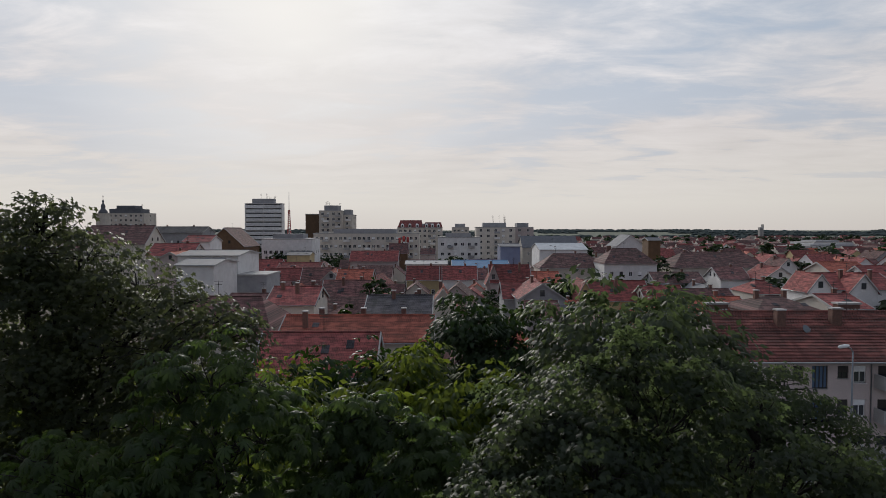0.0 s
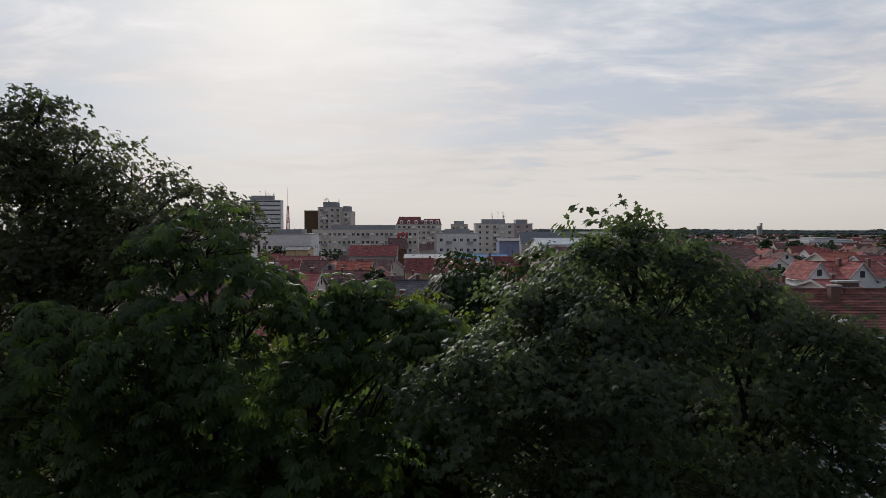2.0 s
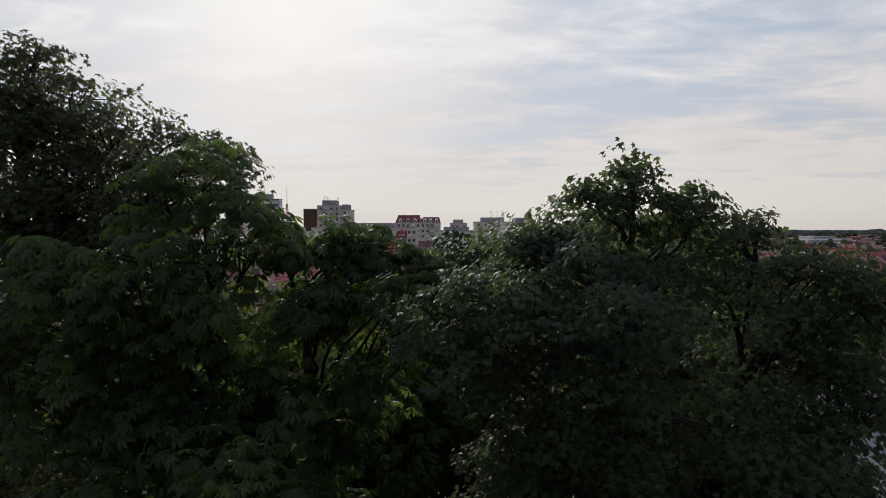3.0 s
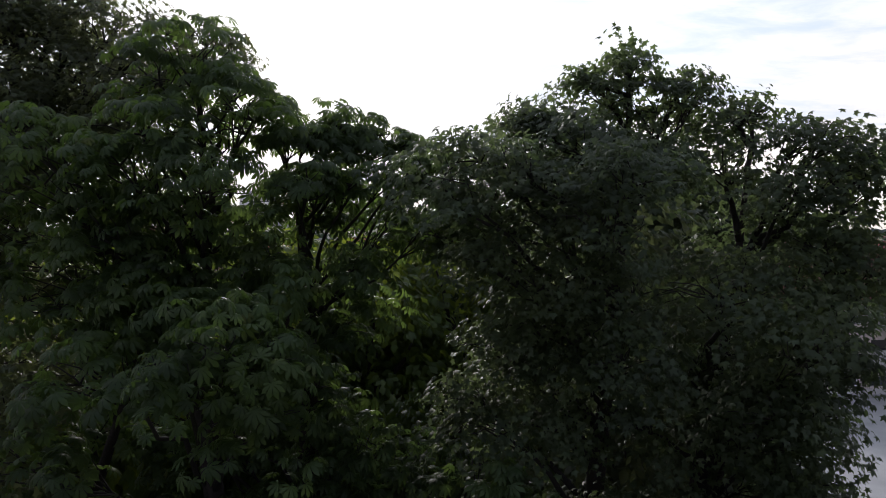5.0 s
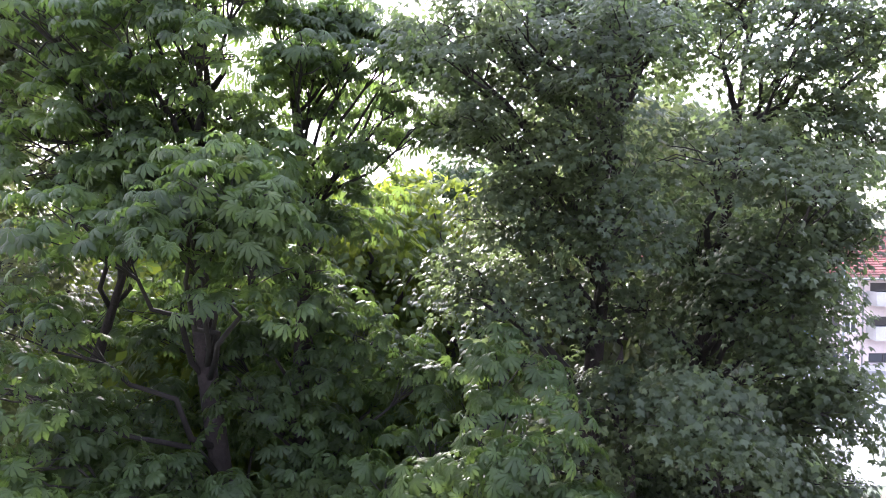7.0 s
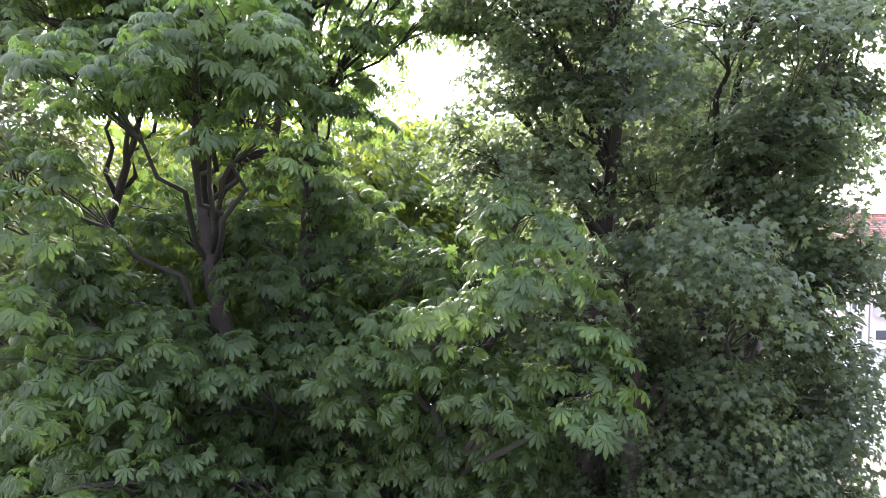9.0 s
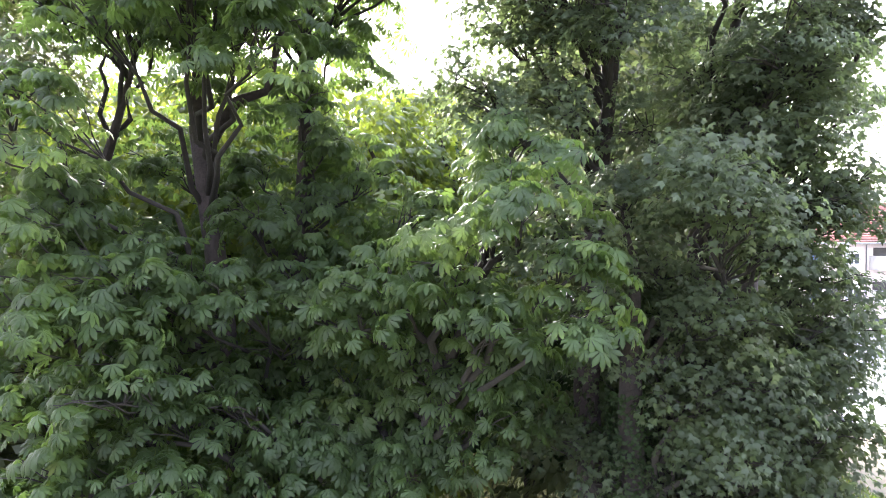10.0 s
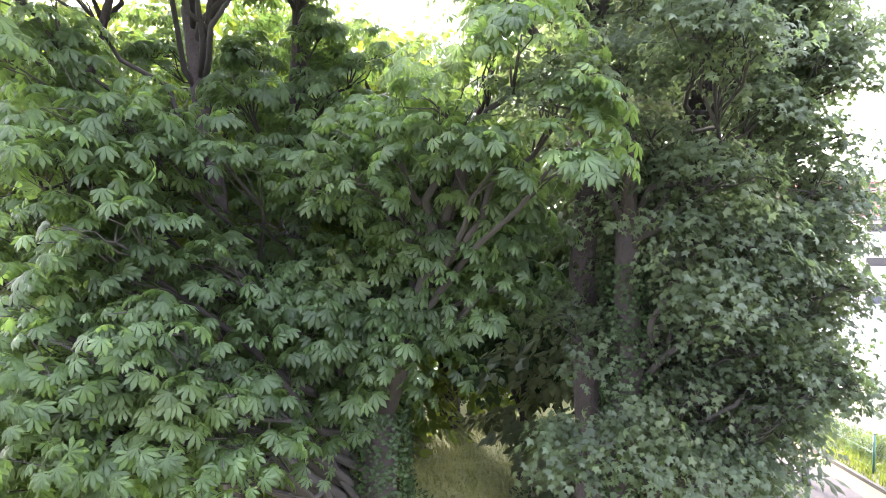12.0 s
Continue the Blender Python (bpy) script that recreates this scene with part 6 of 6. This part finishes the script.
park_tree("maple_tree", "maple", (4.6, 10.2), 9, 0.24, "maple", "wide maple with grey-green lobed leaves", [(4.97, 10, 15.57, 0.6), (5.29, 9.9, 15.68, 0.35), (4.68, 9.8, 14.74, 0.8), (5.85, 8.9, 15.07, 0.5), (5.49, 9, 15.04, 0.42), (6.28, 8.8, 14.8, 0.5),
    (6.86, 8.8, 14.51, 0.9), (5.37, 8.8, 14.26, 0.55), (6.03, 8.8, 14.34, 0.6), (3.37, 7.2, 9.66, 0.65), (5.05, 7.8, 12.31, 0.75), (4.36, 9.9, 11.43, 1),
    (4.83, 8.3, 11.13, 0.9), (3.2, 9.8, 10.5, 0.8), (5.2, 8.4, 10.16, 0.6), (4.11, 8.6, 12.79, 0.9), (5.92, 9, 11.95, 0.7), (5.95, 8.8, 9.32, 0.5),
    (5.65, 8.6, 8.18, 0.66), (3.47, 7.4, 9.34, 0.8)] + [(3.86, 7.1, 9.07, 0.5), (3.33, 8.9, 8.29, 0.6)], 1.22)
# ivy added on this maple to darken its trunk as deep shade would
ivy(park_tree("maple_tree", "maple", (3.05, 9), 7, 0.22, "maple", "maple with low hanging boughs beside the path", [(1.98, 9.3, 5.63, 0.6), (2.83, 9.2, 5.21, 0.8), (4.05, 9.2, 4.92, 0.8), (2.66, 7.7, 4.19, 0.8), (2.08, 8, 3.93, 0.6), (4.12, 8, 5.82, 0.8),
    (3.84, 8.2, 6.64, 0.9), (4.77, 8.2, 6.8, 0.66), (4.86, 9.8, 3.97, 0.66), (5.12, 8.4, 5.76, 0.51), (3.23, 9.9, 6.48, 0.7), (3.73, 9.5, 7.56, 0.9),
    (4, 8.2, 7.57, 0.8), (5.79, 8, 6.16, 0.44), (5.68, 8.4, 5.05, 0.46), (5.89, 8.2, 4.79, 0.41), (2.73, 8.6, 9.23, 0.8), (1.59, 7.8, 8.8, 0.8),
    (4.89, 8.4, 8.62, 0.7), (5.81, 8.6, 8.98, 0.66)] + [(3.36, 7.8, 3.57, 0.7), (5.58, 10, 4.46, 0.61), (6.03, 10.2, 3.75, 0.51), (4.41, 8.4, 3.46, 0.61), (5.86, 8.6, 4.6, 0.46), (4.6, 8.4, 5.2, 0.6), (4.9, 8.5, 4.3, 0.6), (4.2, 8.3, 3.6, 0.6), (5, 8.6, 3.4, 0.5), (3.9, 8.4, 4.6, 0.6), (5.5, 8.8, 4.9, 0.5), (5.4, 8.8, 4, 0.5), (5.6, 8.7, 5.7, 0.45), (5.8, 8.8, 6.6, 0.45), (4.4, 8.6, 6.2, 0.6), (6, 8.9, 7.3, 0.45)], 1.28), 0.25, 6.5, 302)
park_tree("chestnut_tree", "chestnut", (-6.3, 10.6), 8.5, 0.17, "chestnut", "slender horse chestnut between bigger trees", [(-6.14, 9.5, 9.16, 0.8), (-4.85, 9.8, 8.69, 0.8), (-3.92, 10.8, 8.01, 0.6), (-5.96, 9.5, 13.08, 0.8), (-5.22, 9.8, 13.16, 0.8), (-6.49, 9.5, 12.63, 0.8),
    (-5.3, 9.3, 12.47, 0.7), (-4.34, 9.5, 13.35, 0.7), (-4.03, 9.4, 13.97, 0.6), (-7.07, 9.8, 13.53, 0.8), (-4.64, 9.2, 12.48, 0.7), (-5.47, 9, 8.12, 0.7),
    (-6.02, 8.8, 6.99, 0.7), (-3.86, 9, 7.44, 0.6), (-4.91, 8.6, 6.07, 0.7)], 0.85)
park_tree("maple_tree", "maple", (5.7, 10.6), 8, 0.18, "maple", "maple leaning out over the dirt path", [(5.78, 8.8, 13.43, 0.6), (6.34, 9, 13.53, 0.4), (6.3, 8.6, 13.09, 0.55), (5.16, 8.6, 13, 0.6), (5.68, 8.4, 12.68, 0.5), (5.59, 8.5, 11.74, 0.5),
    (5.44, 8.4, 11.11, 0.55), (5.36, 8.4, 10.08, 0.55), (5.45, 8.3, 9.25, 0.55), (5.93, 8.3, 9.56, 0.4), (6.18, 8.6, 11.73, 0.3), (5.44, 8.4, 7.5, 0.66),
    (5.68, 8.4, 6.94, 0.56), (6.1, 8.6, 7.53, 0.44), (5.27, 8.5, 6.63, 0.61), (5.43, 8.5, 5.75, 0.58), (6.11, 10, 4.95, 0.56), (6.06, 10.1, 3.87, 0.58),
    ], 1.08)
park_tree("maple_tree", "maple", (8.4, 16.6), 7, 0.22, "maple", "maple standing back beside the dirt path", [(9.1, 15.8, 14.4, 0.8), (8.3, 16.5, 14.2, 0.9), (7.2, 17.5, 14.6, 1), (10.2, 15.6, 13.6, 0.8), (11, 15.5, 12.9, 0.7), (11.6, 15.5, 12.2, 0.5),
    (9.5, 16, 12.8, 1.1), (8.2, 16.5, 12.5, 1.2), (10.4, 15.8, 11.8, 0.8), (7, 17, 12.5, 1.2), (9, 16, 10.8, 1.1), (7.8, 16.5, 10.4, 1.2),
    (8.6, 16, 8.8, 1), (7.2, 16.5, 8.2, 1), (6.2, 17, 10, 1.2), (9.6, 16, 9.2, 0.7), (7.6, 16, 6.6, 0.9)], 1.22)
# shade_leaf trees have shade in their leaf colour, as a dark backing
for i, (x, y, h, r, mat) in enumerate([(6.9, 20.5, 16.7, 4.9, "maple"), (2.0, 28, 15.6, 3.6, "dark_leaf"), (-1.8, 23, 14.8, 2.3, "lime"), (-8, 21, 13.8, 4.2, "lime"), (-14, 18, 13, 4.5, "lime"), (-11, 20, 13.4, 3.6, "lime"), (0.6, 21, 14.2, 3.2, "lime"), (-4.5, 18, 14.0, 3.2, "lime"), (-1.9, 18.5, 13.3, 2.8, "lime"),
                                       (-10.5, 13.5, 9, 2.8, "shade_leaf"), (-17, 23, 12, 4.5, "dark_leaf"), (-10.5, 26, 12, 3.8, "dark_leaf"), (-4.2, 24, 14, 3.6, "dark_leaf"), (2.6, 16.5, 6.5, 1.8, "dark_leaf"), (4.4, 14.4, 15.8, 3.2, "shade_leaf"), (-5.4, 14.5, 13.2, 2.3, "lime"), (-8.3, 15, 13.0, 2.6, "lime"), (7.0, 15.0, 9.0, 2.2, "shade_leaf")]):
    plain_tree(x, y, h, r, mat, "leafy %s park tree in full summer leaf" % {"lime": "yellow-green", "maple": "grey-green", "dark_leaf": "dark green", "shade_leaf": "shade-darkened green"}[mat], 0.2 if i < 4 else 0.45 if r < 2 else 0.06, (44, 36, 30)[i] if i < 3 else 22, 2.1 if i < 3 else 1.35, 0.25 if i < 3 else 0.27, "oval", 70 + i, "park trees")
